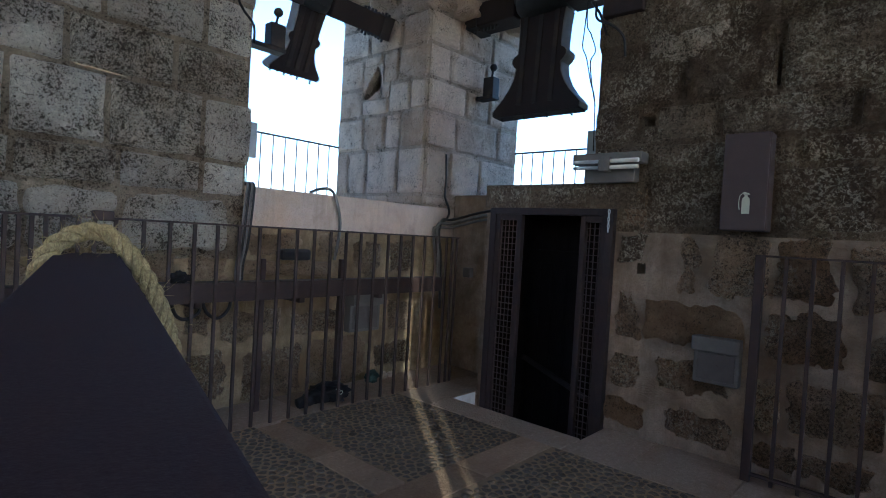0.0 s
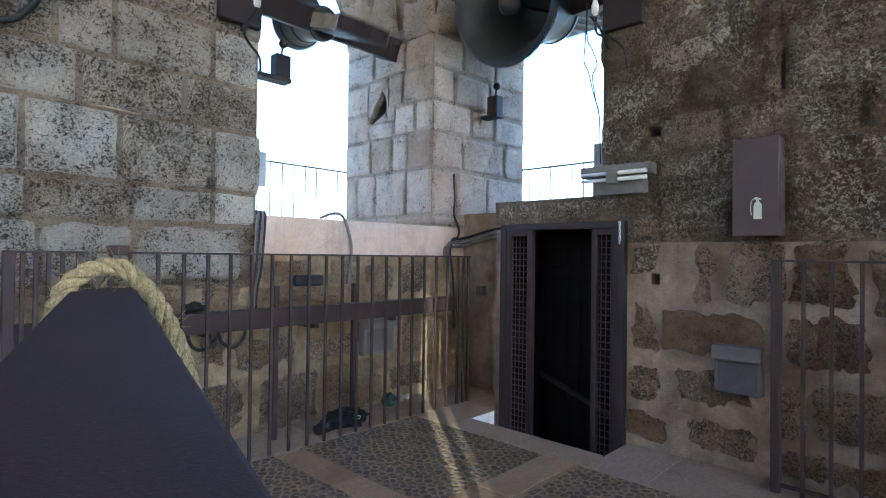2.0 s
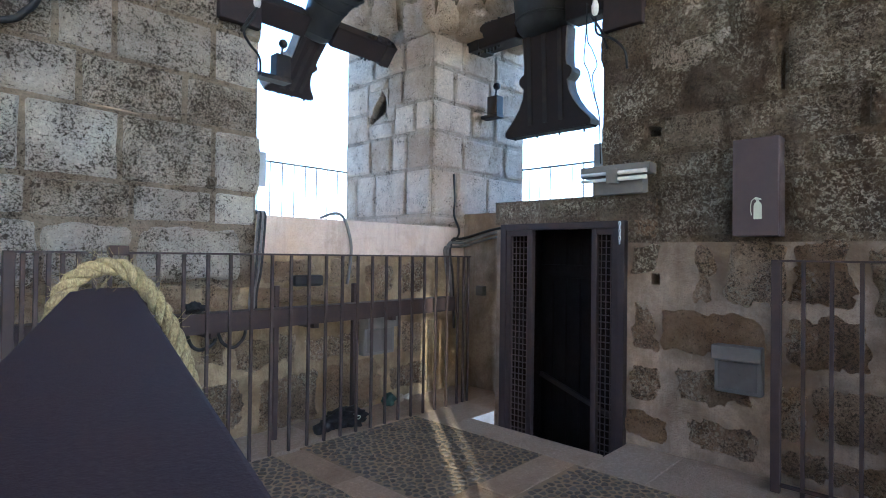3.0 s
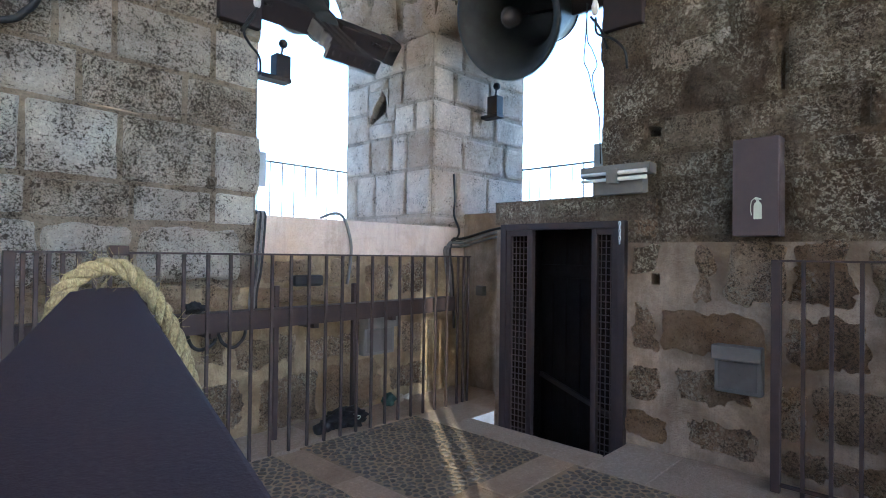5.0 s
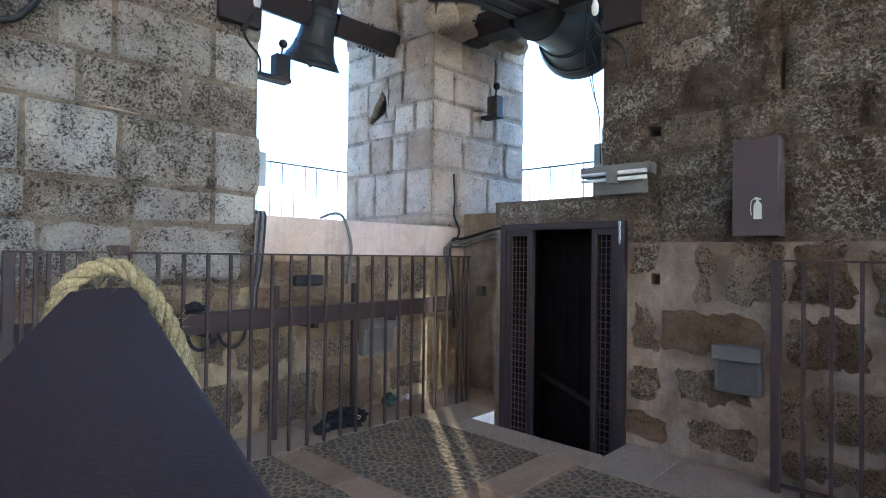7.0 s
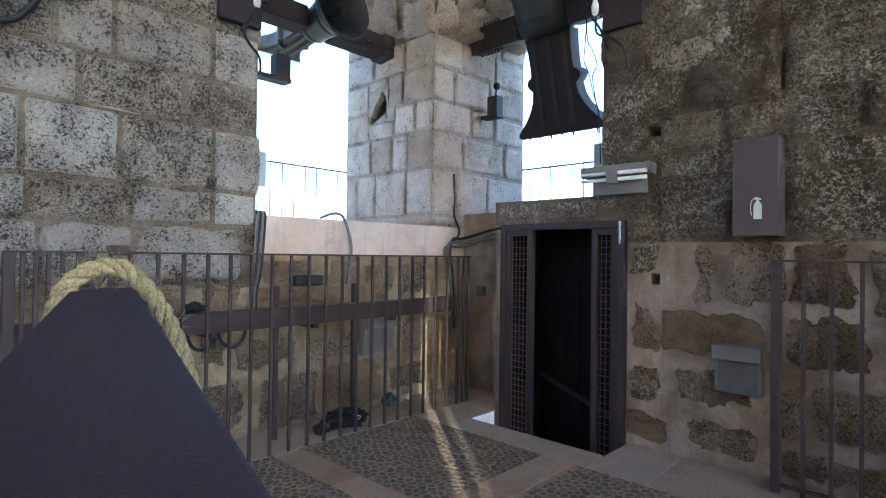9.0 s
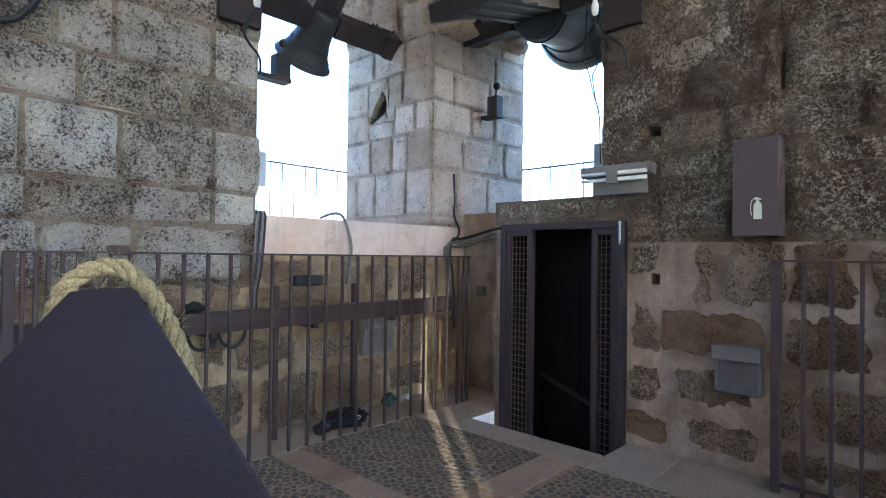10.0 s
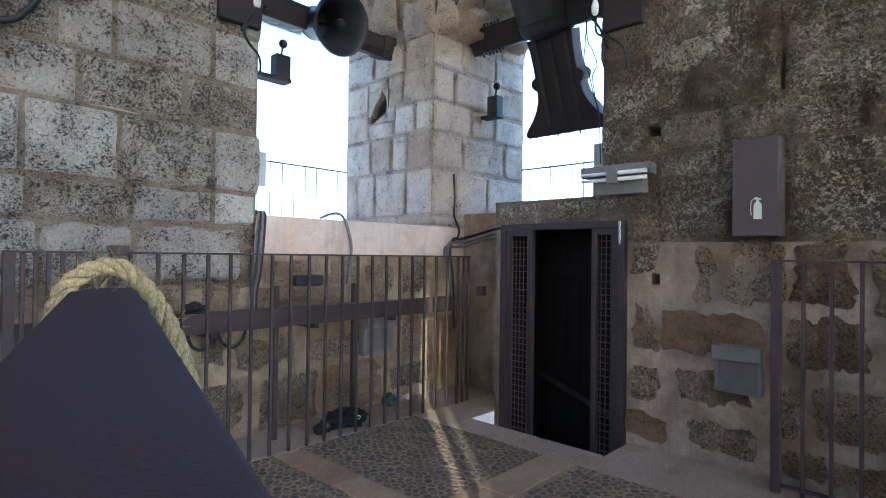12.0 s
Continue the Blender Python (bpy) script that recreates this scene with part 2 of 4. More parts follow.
def smooth_path(points, n=8):
    """Catmull-Rom through points."""
    p = [Vector(q) for q in points]
    p = [2 * p[0] - p[1], *p, 2 * p[-1] - p[-2]]
    out = []
    for i in range(1, len(p) - 2):
        for k in range(n):
            t = k / n
            out.append(0.5 * (2 * p[i] + (p[i + 1] - p[i - 1]) * t + (2 * p[i - 1] - 5 * p[i] + 4 * p[i + 1] - p[i + 2]) * t * t + (3 * p[i] - p[i - 1] - 3 * p[i + 1] + p[i + 2]) * t ** 3))
    return out + [p[-2]]


def lathe(profile, seg=40, bm=None):
    own = bmesh.new()
    rings = [[own.verts.new((r * math.cos(k * math.tau / seg), r * math.sin(k * math.tau / seg), z)) for k in range(seg)] for r, z in profile]
    for a, b in zip(rings, rings[1:]):
        for k in range(seg):
            own.faces.new((a[k], a[(k + 1) % seg], b[(k + 1) % seg], b[k]))
    return join(bm, own)


def prism(outline, d0, d1, put, bm=None):
    """An outline of (a, z) points carried from depth d0 to d1."""
    own = bmesh.new()
    front = [own.verts.new(put(a, z, d0)) for a, z in outline]
    back = [own.verts.new(put(a, z, d1)) for a, z in outline]
    own.faces.new(front)
    own.faces.new(back[::-1])
    for i in range(len(outline)):
        j = (i + 1) % len(outline)
        own.faces.new((front[i], back[i], back[j], front[j]))
    return join(bm, own)


# Wall coordinates: a along the wall, z up, d into the wall from its inner face.
NY, THICK = 0.38, 1.17
WEST, SOUTH, TOP = -6.5, -6.0, 5.6


def north(a, z, d):
    return Vector((a, NY + d, z))


def east(a, z, d):
    return Vector((d, a, z))


def arch_head(a0, a1, spring, top):
    """Outline of the masonry over a round-headed opening."""
    mid, r = (a0 + a1) / 2, (a1 - a0) / 2
    ring = [(mid - r * math.cos(math.pi * k / 16), spring + r * math.sin(math.pi * k / 16)) for k in range(17)]
    return [(a0, top)] + ring + [(a1, top)]


# ---- large structure ----
J = 0.022   # joints lie this far behind the stones
SILL_N, SILL_E, LINTEL = 1.345, 1.42, 1.495
NOOK = 0.4   # the wall beside the doorway stands this far back
ON, OE = (-1.515, 0.0), (-1.11, NY)
DOOR = (-1.279, -0.343, 1.336)

bm = prism([(WEST, 0.9), (ON[0], 0.9), (ON[0], TOP), (WEST, TOP)], J, THICK, north)
prism(arch_head(ON[0], ON[1], 3.05, TOP), J, THICK, north, bm)
wall_north = tagged(part("wall_north", bm, JOINT_N), "weathered limestone block wall with an arched bell opening", "wall", kind="structure")
part("lower_wall", prism([(WEST, -0.6), (NOOK + 0.02, -0.6), (NOOK + 0.02, 1.1), (ON[0], 1.1), (ON[0], 0.9), (WEST, 0.9)], J - 0.012, THICK, north), LOWER, wall_north, "blotchy beige plaster over rubble")
part("rendered_sill", prism([(ON[0], 1.1), (NOOK + 0.02, 1.1), (NOOK + 0.02, SILL_N), (ON[0], SILL_N)], 0.002, THICK - 0.01, north), RENDER_PINK, wall_north, "smooth pinkish rendered parapet under the opening")

bm = prism([(SOUTH, 1.2), (DOOR[0], 1.2), (DOOR[0], LINTEL), (OE[0], LINTEL), (OE[0], TOP), (SOUTH, TOP)], 0.01, 1.28, east)
prism([(-1.45, DOOR[2]), (-0.285, DOOR[2]), (-0.285, LINTEL), (-1.45, LINTEL)], -0.012, 1.28, east, bm)
prism(arch_head(OE[0], OE[1], 3.05, TOP), 0.01, 1.28, east, bm)
wall_east = tagged(part("wall_east", bm, JOINT_E), "dark stained limestone wall with a low doorway", "wall", kind="structure")

part("lower_wall", prism([(SOUTH, -0.6), (DOOR[0], -0.6), (DOOR[0], 1.2), (SOUTH, 1.2)], J - 0.012, 1.28, east), LOWER_EAST, wall_east, "blotchy beige plaster over rubble")
bm = prism([(DOOR[1], -1.6), (-0.29, -1.6), (-0.29, 1.3), (DOOR[1], 1.3)], 0.004, 1.28, east)
prism([(-0.29, -1.6), (NY, -1.6), (NY, 1.465), (-0.29, 1.465)], NOOK, 1.27, east, bm)
part("door_jamb", bm, LOWER_EAST, wall_east, "stained beige plaster beside the doorway")
corner_pier = tagged(part("corner_pier", box(0.008, 1.28 - 0.01, NY + 0.008, NY + THICK - 0.01, 1.2, TOP), JOINT_P), "pale limestone corner pier between two bell openings", "pier", kind="structure")

# Rear walls are unseen; bays are sized to admit sky light but no sun.
bm = prism([(WEST - 1.2, -0.6), (WEST - 0.001, -0.6), (WEST, TOP), (WEST - 1.2, TOP)], 0, 1.3, lambda a, z, d: Vector((a, SOUTH - d, z)))
piers = [(-5.08, -4.95), (-4.1, -3.85), (-2.85, -2.6), (-1.6, -1.35), (-0.35, 1.28)]
for a0, a1 in piers:
    box(a0, a1, SOUTH - 1.3, SOUTH, -0.6, TOP, 0, bm)
for a0, a1 in [(WEST, -5.08)] + [(p[1], q[0]) for p, q in zip(piers, piers[1:])]:
    box(a0, a1, SOUTH - 1.3, SOUTH, -0.6, 0.6, 0, bm)
# Unseen shutter, added: two upright slits shape the sun streaks, narrower in upper half
for a0, a1 in ((-5.47, -5.32), (-5.262, -5.162), (-5.114, -5.08)):
    box(a0, a1, SOUTH - 0.06, SOUTH - 0.01, 0.6, TOP, 0, bm)
for a0, a1 in ((-5.321, -5.308), (-5.274, -5.261), (-5.163, -5.153), (-5.123, -5.113)):
    box(a0, a1, SOUTH - 0.058, SOUTH - 0.012, 3.02, TOP, 0, bm)
tagged(part("wall_south", bm, PLAIN_WALL), "unseen plain plastered stone wall, its tall openings placed for the light", "wall", kind="structure")
bm = bmesh.new()
for a0, a1, z0, z1 in ((SOUTH, -5.5, -0.6, TOP), (-5.5, -4.2, -0.6, 1.2), (-5.5, -4.2, 4.4, TOP), (-4.2, -1.6, -0.6, TOP), (-1.6, -0.3, -0.6, 1.2), (-1.6, -0.3, 4.4, TOP), (-0.3, NY + THICK, -0.6, TOP)):
    box(WEST - 1.2, WEST, a0, a1, z0, z1, 0, bm)
tagged(part("wall_west", bm, PLAIN_WALL), "unseen plain plastered stone wall, its tall openings placed for the light", "wall", kind="structure")
tagged(part("ceiling", box(WEST - 1.2, 1.3, SOUTH - 1.3, NY + THICK, TOP, TOP + 0.3), PLAIN_WALL), "plain plastered ceiling", "ceiling", kind="structure")

# Floor slab with a pit before the doorway.
PIT = (-0.29, -1.285, -0.305)
bm = bmesh.new()
for x0, x1, y0, y1 in ((WEST, PIT[0], SOUTH, NY + J), (PIT[0], J, SOUTH, PIT[1]), (PIT[0], NOOK, PIT[2], NY + J)):
    box(x0, x1, y0, y1, -0.5, -0.035, 0, bm)
floor = tagged(part("floor", bm, MORTAR), "pebble mosaic floor divided by limestone strips", "floor", kind="structure")
ground = bmesh.new()
bmesh.ops.create_circle(ground, cap_ends=True, radius=3000, segments=48, matrix=Matrix.Translation((0, 0, -28)))
n = Nodes("far_land", 0.95)
tagged(part("ground", ground, n.finish(n.mix(n.noise(0.02, 6), (0.14, 0.13, 0.08), (0.3, 0.27, 0.2)))), "dry open land far below the tower", "ground", kind="structure")

# Stairs going down behind the door, in a passage coloured near-black for its shade.
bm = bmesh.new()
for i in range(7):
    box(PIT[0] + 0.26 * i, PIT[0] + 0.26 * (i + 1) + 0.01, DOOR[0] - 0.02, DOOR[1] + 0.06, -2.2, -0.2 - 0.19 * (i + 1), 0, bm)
tagged(part("stairs", bm, DEEP_SHADE), "worn stone steps going down into the dark", "stairs", kind="structure")
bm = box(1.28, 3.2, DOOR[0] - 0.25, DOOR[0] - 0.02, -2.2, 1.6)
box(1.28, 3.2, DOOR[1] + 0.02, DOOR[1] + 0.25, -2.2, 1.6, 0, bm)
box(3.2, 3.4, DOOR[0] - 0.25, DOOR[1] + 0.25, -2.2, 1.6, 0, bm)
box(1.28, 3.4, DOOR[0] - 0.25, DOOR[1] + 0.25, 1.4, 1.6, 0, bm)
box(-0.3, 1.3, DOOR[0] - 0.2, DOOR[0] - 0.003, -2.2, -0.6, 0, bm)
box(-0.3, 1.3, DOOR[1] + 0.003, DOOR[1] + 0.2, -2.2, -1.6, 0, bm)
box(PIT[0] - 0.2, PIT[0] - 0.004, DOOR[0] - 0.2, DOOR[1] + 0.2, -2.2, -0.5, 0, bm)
# Thin dark sheets over jambs and soffit paint the passage's shade.
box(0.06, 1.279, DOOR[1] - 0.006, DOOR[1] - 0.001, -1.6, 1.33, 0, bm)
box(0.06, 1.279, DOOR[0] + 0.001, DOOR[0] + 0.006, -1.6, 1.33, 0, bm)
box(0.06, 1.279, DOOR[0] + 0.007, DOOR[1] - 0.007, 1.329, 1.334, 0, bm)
tagged(part("stairwell", bm, DEEP_SHADE), "stairwell walls below the doorway, coloured near-black for shade", "wall", kind="structure")


def pocket(ob, x0, x1, y0, y1, z0, z1):
    """Cut a box-shaped hole into a wall."""
    tool = new("tool", mesh_of("tool", box(x0, x1, y0, y1, z0, z1), DEEP_SHADE))
    mod = ob.modifiers.new("hole", "BOOLEAN")
    mod.object, mod.operation, mod.solver = tool, "DIFFERENCE", "EXACT"
    bpy.context.view_layer.update()
    me = bpy.data.meshes.new_from_object(ob.evaluated_get(bpy.context.evaluated_depsgraph_get()))
    ob.modifiers.clear()
    ob.data = me
    bpy.data.objects.remove(tool)


pocket(corner_pier, -0.05, 0.5, NY + 0.565, NY + 0.815, 2.295, 2.575)
pocket(wall_east, -0.05, 0.25, -1.475, -1.4, 1.82, 1.885)
pocket(wall_east, -0.05, 0.12, -2.099, -2.081, 1.97, 2.17)
for child in wall_east.children:
    if child.name.startswith("lower_wall"):
        pocket(child, -0.05, 0.2, -1.475, -1.425, 0.955, 1.02)


# ---- stones ----
def stone_mesh(put, a0, a1, z0, z1, proud, rough, material, seed=0.0, corner=0.1, ragged=0.0, bevel=0.016, step=0.02):
    """One weathered block face; its rim sinks into the joint, so noise frays the outline."""
    w, h = a1 - a0, z1 - z0
    nx, nz = max(6, min(44, int(w / step))), max(5, min(32, int(h / step)))
    r = min(w, h) * corner
    verts, faces = [], []
    for j in range(nz + 1):
        for i in range(nx + 1):
            u, v = w * (i / nx - 0.5), h * (j / nz - 0.5)
            cu, cv = max(0.0, abs(u) - (w / 2 - r)), max(0.0, abs(v) - (h / 2 - r))
            inside = min(w / 2 - abs(u), h / 2 - abs(v)) if not (cu and cv) else r - math.hypot(cu, cv)
            a, z = (a0 + a1) / 2 + u, (z0 + z1) / 2 + v
            q = Vector((a + seed, z, seed * 1.7))
            wob = (noise.noise_vector(q * 5.5) + 0.5 * noise.noise_vector(q * 16)) * ragged
            inside += ragged * (0.7 * noise.noise(q * 11 + Vector((3, 0, 0))) + 0.6 * noise.noise(q * 29))
            relief = noise.noise(q * 7) + 0.8 * noise.noise(q * 19) + 0.8 * noise.noise(q * 41)
            d = -proud + 0.036 * min(1.6, max(0.0, 1 - inside / bevel)) ** 1.4 + rough * relief
            if i in (0, nx) or j in (0, nz):
                d = 0.045
            verts.append(put(a + wob.x, z + wob.y, d))
    for j in range(nz):
        for i in range(nx):
            k = j * (nx + 1) + i
            faces.append((k, k + 1, k + nx + 2, k + nx + 1))
    me = bpy.data.meshes.new("stone")
    me.from_pydata(verts, [], faces)
    me.materials.append(material)
    me.update()
    p = me.polygons[len(faces) // 2]
    if p.normal.dot(put((a0 + a1) / 2, (z0 + z1) / 2, 0.5) - p.center) > 0:
        me.flip_normals()
    for p in me.polygons:
        p.use_smooth = True
    return me


stone_rng = random.Random(5)


def lay(parent, put, courses, material, gap=0.012, proud=0.006, rough=0.0035, corner=0.12):
    """Courses of blocks: (z0, z1, joints along the wall)."""
    for z0, z1, joints in courses:
        for a0, a1 in zip(joints, joints[1:]):
            g = gap * stone_rng.uniform(0.6, 1.5) / 2
            m = material if not isinstance(material, tuple) else stone_rng.choice(material)
            part("stone", stone_mesh(put, a0 + g, a1 - g, z0 + g * 0.8, z1 - g * 0.8, proud + stone_rng.uniform(-0.004, 0.01), rough, m,
                                     seed=stone_rng.uniform(0, 40), corner=corner, ragged=max(gap * 0.8, 0.0035), bevel=0.014 if gap > 0.005 else 0.006), None, parent)


# Bell wall, upper courses: p pale, d pitted.
for z0, z1, joints, tones in ((3.36, 3.7, (-3.3, -2.75, -2.2, -1.515), "pdp"), (3.05, 3.36, (-3.2, -2.5, -2.05, -1.515), "dpp"), (2.72, 3.05, (-3.3, -2.75, -2.3, -1.95, -1.515), "dpdp"),
                              (2.415, 2.72, (-3.2, -2.7, -2.1, -1.75, -1.515), "pddp"), (2.1, 2.415, (-3.1, -2.551, -2.301, -1.796, -1.515), "dppp"),
                              (1.83, 2.1, (-3.2, -2.455, -1.948, -1.515), "pdd"), (1.465, 1.83, (-3.1, -2.674, -2.265, -1.784, -1.515), "ppdp"),
                              (1.265, 1.465, (-3.2, -2.645, -2.208, -1.779, -1.515), "pdpp")):
    joints = joints[:-1] + (joints[-1] + stone_rng.uniform(-0.004, 0.03),)   # uneven quoins at the jamb
    for k, c in enumerate(tones):
        lay(wall_north, north, [(z0, z1, joints[k:k + 2])], STONE if c == "p" else STONE_PITTED, gap=0.009, corner=0.1, rough=0.0035 if c == "p" else 0.007)
lay(wall_north, north, [(0.93, 1.258, (-3.2, -2.6, -2.19, -1.603))], STONE, gap=0.03, proud=0.035, corner=0.3)


def rubble(parent, put, blocks, material=RUBBLE, proud=0.004, rough=0.017, bevel=0.05):
    for a0, a1, z0, z1 in blocks:
        m = material if not isinstance(material, tuple) else stone_rng.choice(material)
        part("stone", stone_mesh(put, a0, a1, z0, z1, proud + stone_rng.uniform(-0.003, 0.008), rough, m, seed=stone_rng.uniform(0, 40), corner=0.22, ragged=0.032, bevel=bevel, step=0.012), None, parent)


rubble(wall_north, north, [(-1.66, -1.22, 0.38, 0.6), (-1.5, -1.05, -0.02, 0.36), (-1.9, -1.55, 0.04, 0.38), (-1.16, -0.7, 0.38, 0.58), (-1.87, -1.68, 0.43, 0.67), (-0.44, -0.02, 0.07, 0.27),
                           (-0.3, -0.03, 0.32, 0.6), (-0.7, -0.38, 0.79, 1.05), (-0.36, -0.03, 0.79, 1.08), (-2.35, -1.95, 0.04, 0.38), (-2.4, -1.95, 0.42, 0.68), (-2.85, -2.45, 0.1, 0.6)])
rubble(wall_north, north, [(-1.01, -0.5, 0.0, 0.37), (-1.0, -0.72, 0.9, 1.09), (-1.53, -1.07, 0.9, 1.09), (-1.86, -1.58, 0.7, 0.92), (-2.3, -1.9, 0.7, 0.92), (-2.9, -2.4, 0.65, 0.92)], STONE_WARM)
rubble(wall_north, north, [(-1.52, -0.92, 0.79, 0.9)], STONE_WARM, 0.09)

# Door wall, upper courses, then stones set in thick mortar.
lay(wall_east, east, [
    (3.3, 3.7, (-3.3, -2.6, -1.9, -1.1)), (2.95, 3.3, (-3.2, -2.3, -1.7, -1.105)), (2.62, 2.95, (-3.3, -2.75, -2.05, -1.5, -1.098)),
    (2.316, 2.62, (-3.2, -2.5, -1.85, -1.08)), (1.94, 2.316, (-3.3, -2.7, -2.1)), (1.94, 2.316, (-2.08, -1.62, -1.106)), (1.72, 1.94, (-3.2, -2.42, -1.83, -1.48)), (1.72, 1.94, (-1.395, -1.085)),
    (1.562, 1.72, (-3.2, -2.7, -2.2, -1.8, -1.46, -1.1)), (1.225, 1.562, (-3.1, -2.6, -2.118, -1.86, -1.469))], STONE_DARK, gap=0.006, proud=0.006, rough=0.0095, corner=0.05)
lay(wall_east, east, [(1.75, 1.82, (-1.48, -1.395)), (1.89, 1.94, (-1.48, -1.395))], STONE_DARK, gap=0.004, proud=0.004, rough=0.004)
lay(wall_east, east, [(1.346, 1.488, (-1.45, -1.1, -0.72, -0.29))], STONE_DARK, gap=0.006, proud=0.016, rough=0.004)
rubble(wall_east, east, [(-1.48, -1.3, 1.22, 1.48), (-1.79, -1.64, 0.86, 1.21), (-2.11, -1.82, 0.85, 1.22), (-1.47, -1.29, 0.54, 0.86), 
                         (-2.01, -1.61, 0.04, 0.25), (-2.45, -2.09, 0.56, 0.85), (-2.62, -2.21, 0.22, 0.51), (-2.4, -2.12, 0.87, 1.22), (-2.62, -2.42, 0.87, 1.22), (-2.2, -2.03, 0.2, 0.5),
                         (-3.1, -2.66, 0.3, 0.8), (-3.1, -2.65, 0.85, 1.22), (-3.1, -2.5, 0.55, 0.8), (-2.6, -2.05, 0.02, 0.18)], STONE_BROWN, 0.003, 0.017, 0.045)
rubble(wall_east, east, [(-1.5, -1.27, 0.25, 0.48), (-1.98, -1.53, 0.3, 0.52)], STONE_BROWN, 0.0, 0.016, 0.05)
# Pale flaking plaster patches, built with the stone mesh.
rubble(wall_east, east, [(-1.86, -1.38, 2.16, 2.36), (-1.8, -1.58, 2.45, 2.66)], STONE_PITTED, 0.014, 0.02, 0.07)
rubble(wall_east, east, [(-1.44, -1.29, 1.0, 1.2), (-1.48, -1.42, 1.03, 1.2)], STONE_DARK, 0.006, 0.012, 0.025)
rubble(wall_east, east, [(-1.55, -1.26, 0.03, 0.22)], STONE_WARM, 0.0, 0.014, 0.045)
rubble(wall_east, east, [(-2.02, -1.47, 0.58, 0.82)], STONE_TAN, 0.001, 0.012, 0.03)

rubble(wall_east, lambda a, z, d: east(a, z, d + NOOK), [(-0.27, 0.02, 0.8, 1.15), (-0.26, -0.02, 0.2, 0.56), (-0.24, 0.0, 1.2, 1.4)], STONE_BROWN, 0.004, 0.017, 0.03)

# Corner pier, both faces share the courses.
zs = [1.36, 1.44, 1.83, 2.14, 2.4, 2.68, 2.945, 3.22, 3.5]
cuts_e = ([0, 0.42, 0.7, 1.165], [0, 0.31, 0.72, 0.98, 1.165], [0, 0.3, 0.5, 0.78, 1.165], [0, 0.2, 0.47], [0, 0.36, 0.56], [0, 0.33, 0.75, 1.165], [0, 0.34, 0.8, 1.165], [0, 0.26, 0.66, 1.165])
cuts_n = ([0, 0.3, 1.275], [0, 0.3, 0.7, 1.275], [0, 0.36, 0.95, 1.275], [0, 0.48, 0.8, 1.275], [0, 0.26, 0.72, 1.275], [0, 0.36, 0.8, 1.275], [0, 0.5, 0.9, 1.275], [0, 0.4, 1.275])
for z0, z1, ce, cn in zip(zs, zs[1:], cuts_e, cuts_n):
    lay(corner_pier, east, [(z0, z1, [NY + c for c in ce])], STONE_PIER, 0.002, 0.004, 0.005, 0.03)
    lay(corner_pier, north, [(z0, z1, cn)], STONE_PIER, 0.002, 0.004, 0.005, 0.03)
lay(corner_pier, east, [(2.4, 2.68, (NY + 0.82, NY + 1.165)), (2.14, 2.4, (NY + 0.82, NY + 1.165)), (2.58, 2.68, (NY + 0.56, NY + 0.82)), (2.14, 2.29, (NY + 0.47, NY + 0.82))], STONE_PIER, 0.002, 0.004, 0.004, 0.03)
# packing that leaves a pear-shaped niche
for outline in ([(0.56, 2.29), (0.56, 2.58), (0.645, 2.58), (0.61, 2.54), (0.575, 2.47), (0.575, 2.38), (0.6, 2.35)], [(0.645, 2.58), (0.82, 2.58), (0.82, 2.36), (0.79, 2.36), (0.745, 2.45), (0.66, 2.53)],
                [(0.47, 2.29), (0.47, 2.4), (0.56, 2.4), (0.575, 2.37), (0.64, 2.345), (0.76, 2.29)]):
    part("stone", prism([(NY + a, z) for a, z in outline], -0.003, 0.06, east), STONE_PIER, corner_pier)
# Broken springers of the vault above the pier.
rubble(corner_pier, east, [(NY + 0.0, NY + 0.34, 2.94, 3.24)], STONE_PIER, 0.06, 0.025)
rubble(corner_pier, east, [(NY + 0.42, NY + 0.72, 3.06, 3.45), (NY + 0.74, NY + 1.15, 3.16, 3.6)], STONE_PIER, 0.1, 0.03)
rubble(corner_pier, north, [(0.0, 0.27, 2.98, 3.26)], STONE_PIER, 0.06, 0.025)
rubble(corner_pier, north, [(0.25, 0.62, 2.95, 3.3), (0.58, 1.15, 3.04, 3.5)], STONE_PIER, 0.15, 0.045)


# ---- floor pieces ----
def slab(name, x0, x1, y0, y1, lift=0.0, material=STONE_FLOOR):
    return part(name, box(x0, x1, y0, y1, -0.04, lift, 0.006), material, floor)


STRIPS = ((-1.6, -1.43), (-1.24, -1.04))
KERB = -0.52
for y0, y1 in ((-3.4, -2.75), (-2.75, -2.1), (-2.1, -1.62), (-1.62, PIT[1] - 0.003)):
    slab("paving_strip", KERB, 0.02, y0 + 0.003, y1 - 0.003, stone_rng.uniform(-0.002, 0.002))
slab("paving_strip", KERB, PIT[0], PIT[1], -0.8)
slab("paving_strip", KERB, PIT[0], -0.797, PIT[2])
slab("paving_strip", KERB, NOOK, PIT[2] + 0.003, 0.0)
for x0, x1 in ((-3.3, -2.6), (-2.6, -1.9), (-1.9, -1.25), (-1.25, -0.6), (-0.6, NOOK - 0.003)):
    slab("paving_strip", x0 + 0.003, x1 - 0.003, 0.003, NY + 0.02, 0.004)
for y0, y1 in ((-1.03, -0.55), (-0.55, -0.03), (-1.85, -1.25), (-2.4, -1.85)):
    slab("paving_strip", STRIPS[0][0], STRIPS[0][1], y0 + 0.003, y1 - 0.003, 0.0, STRIP_WARM)
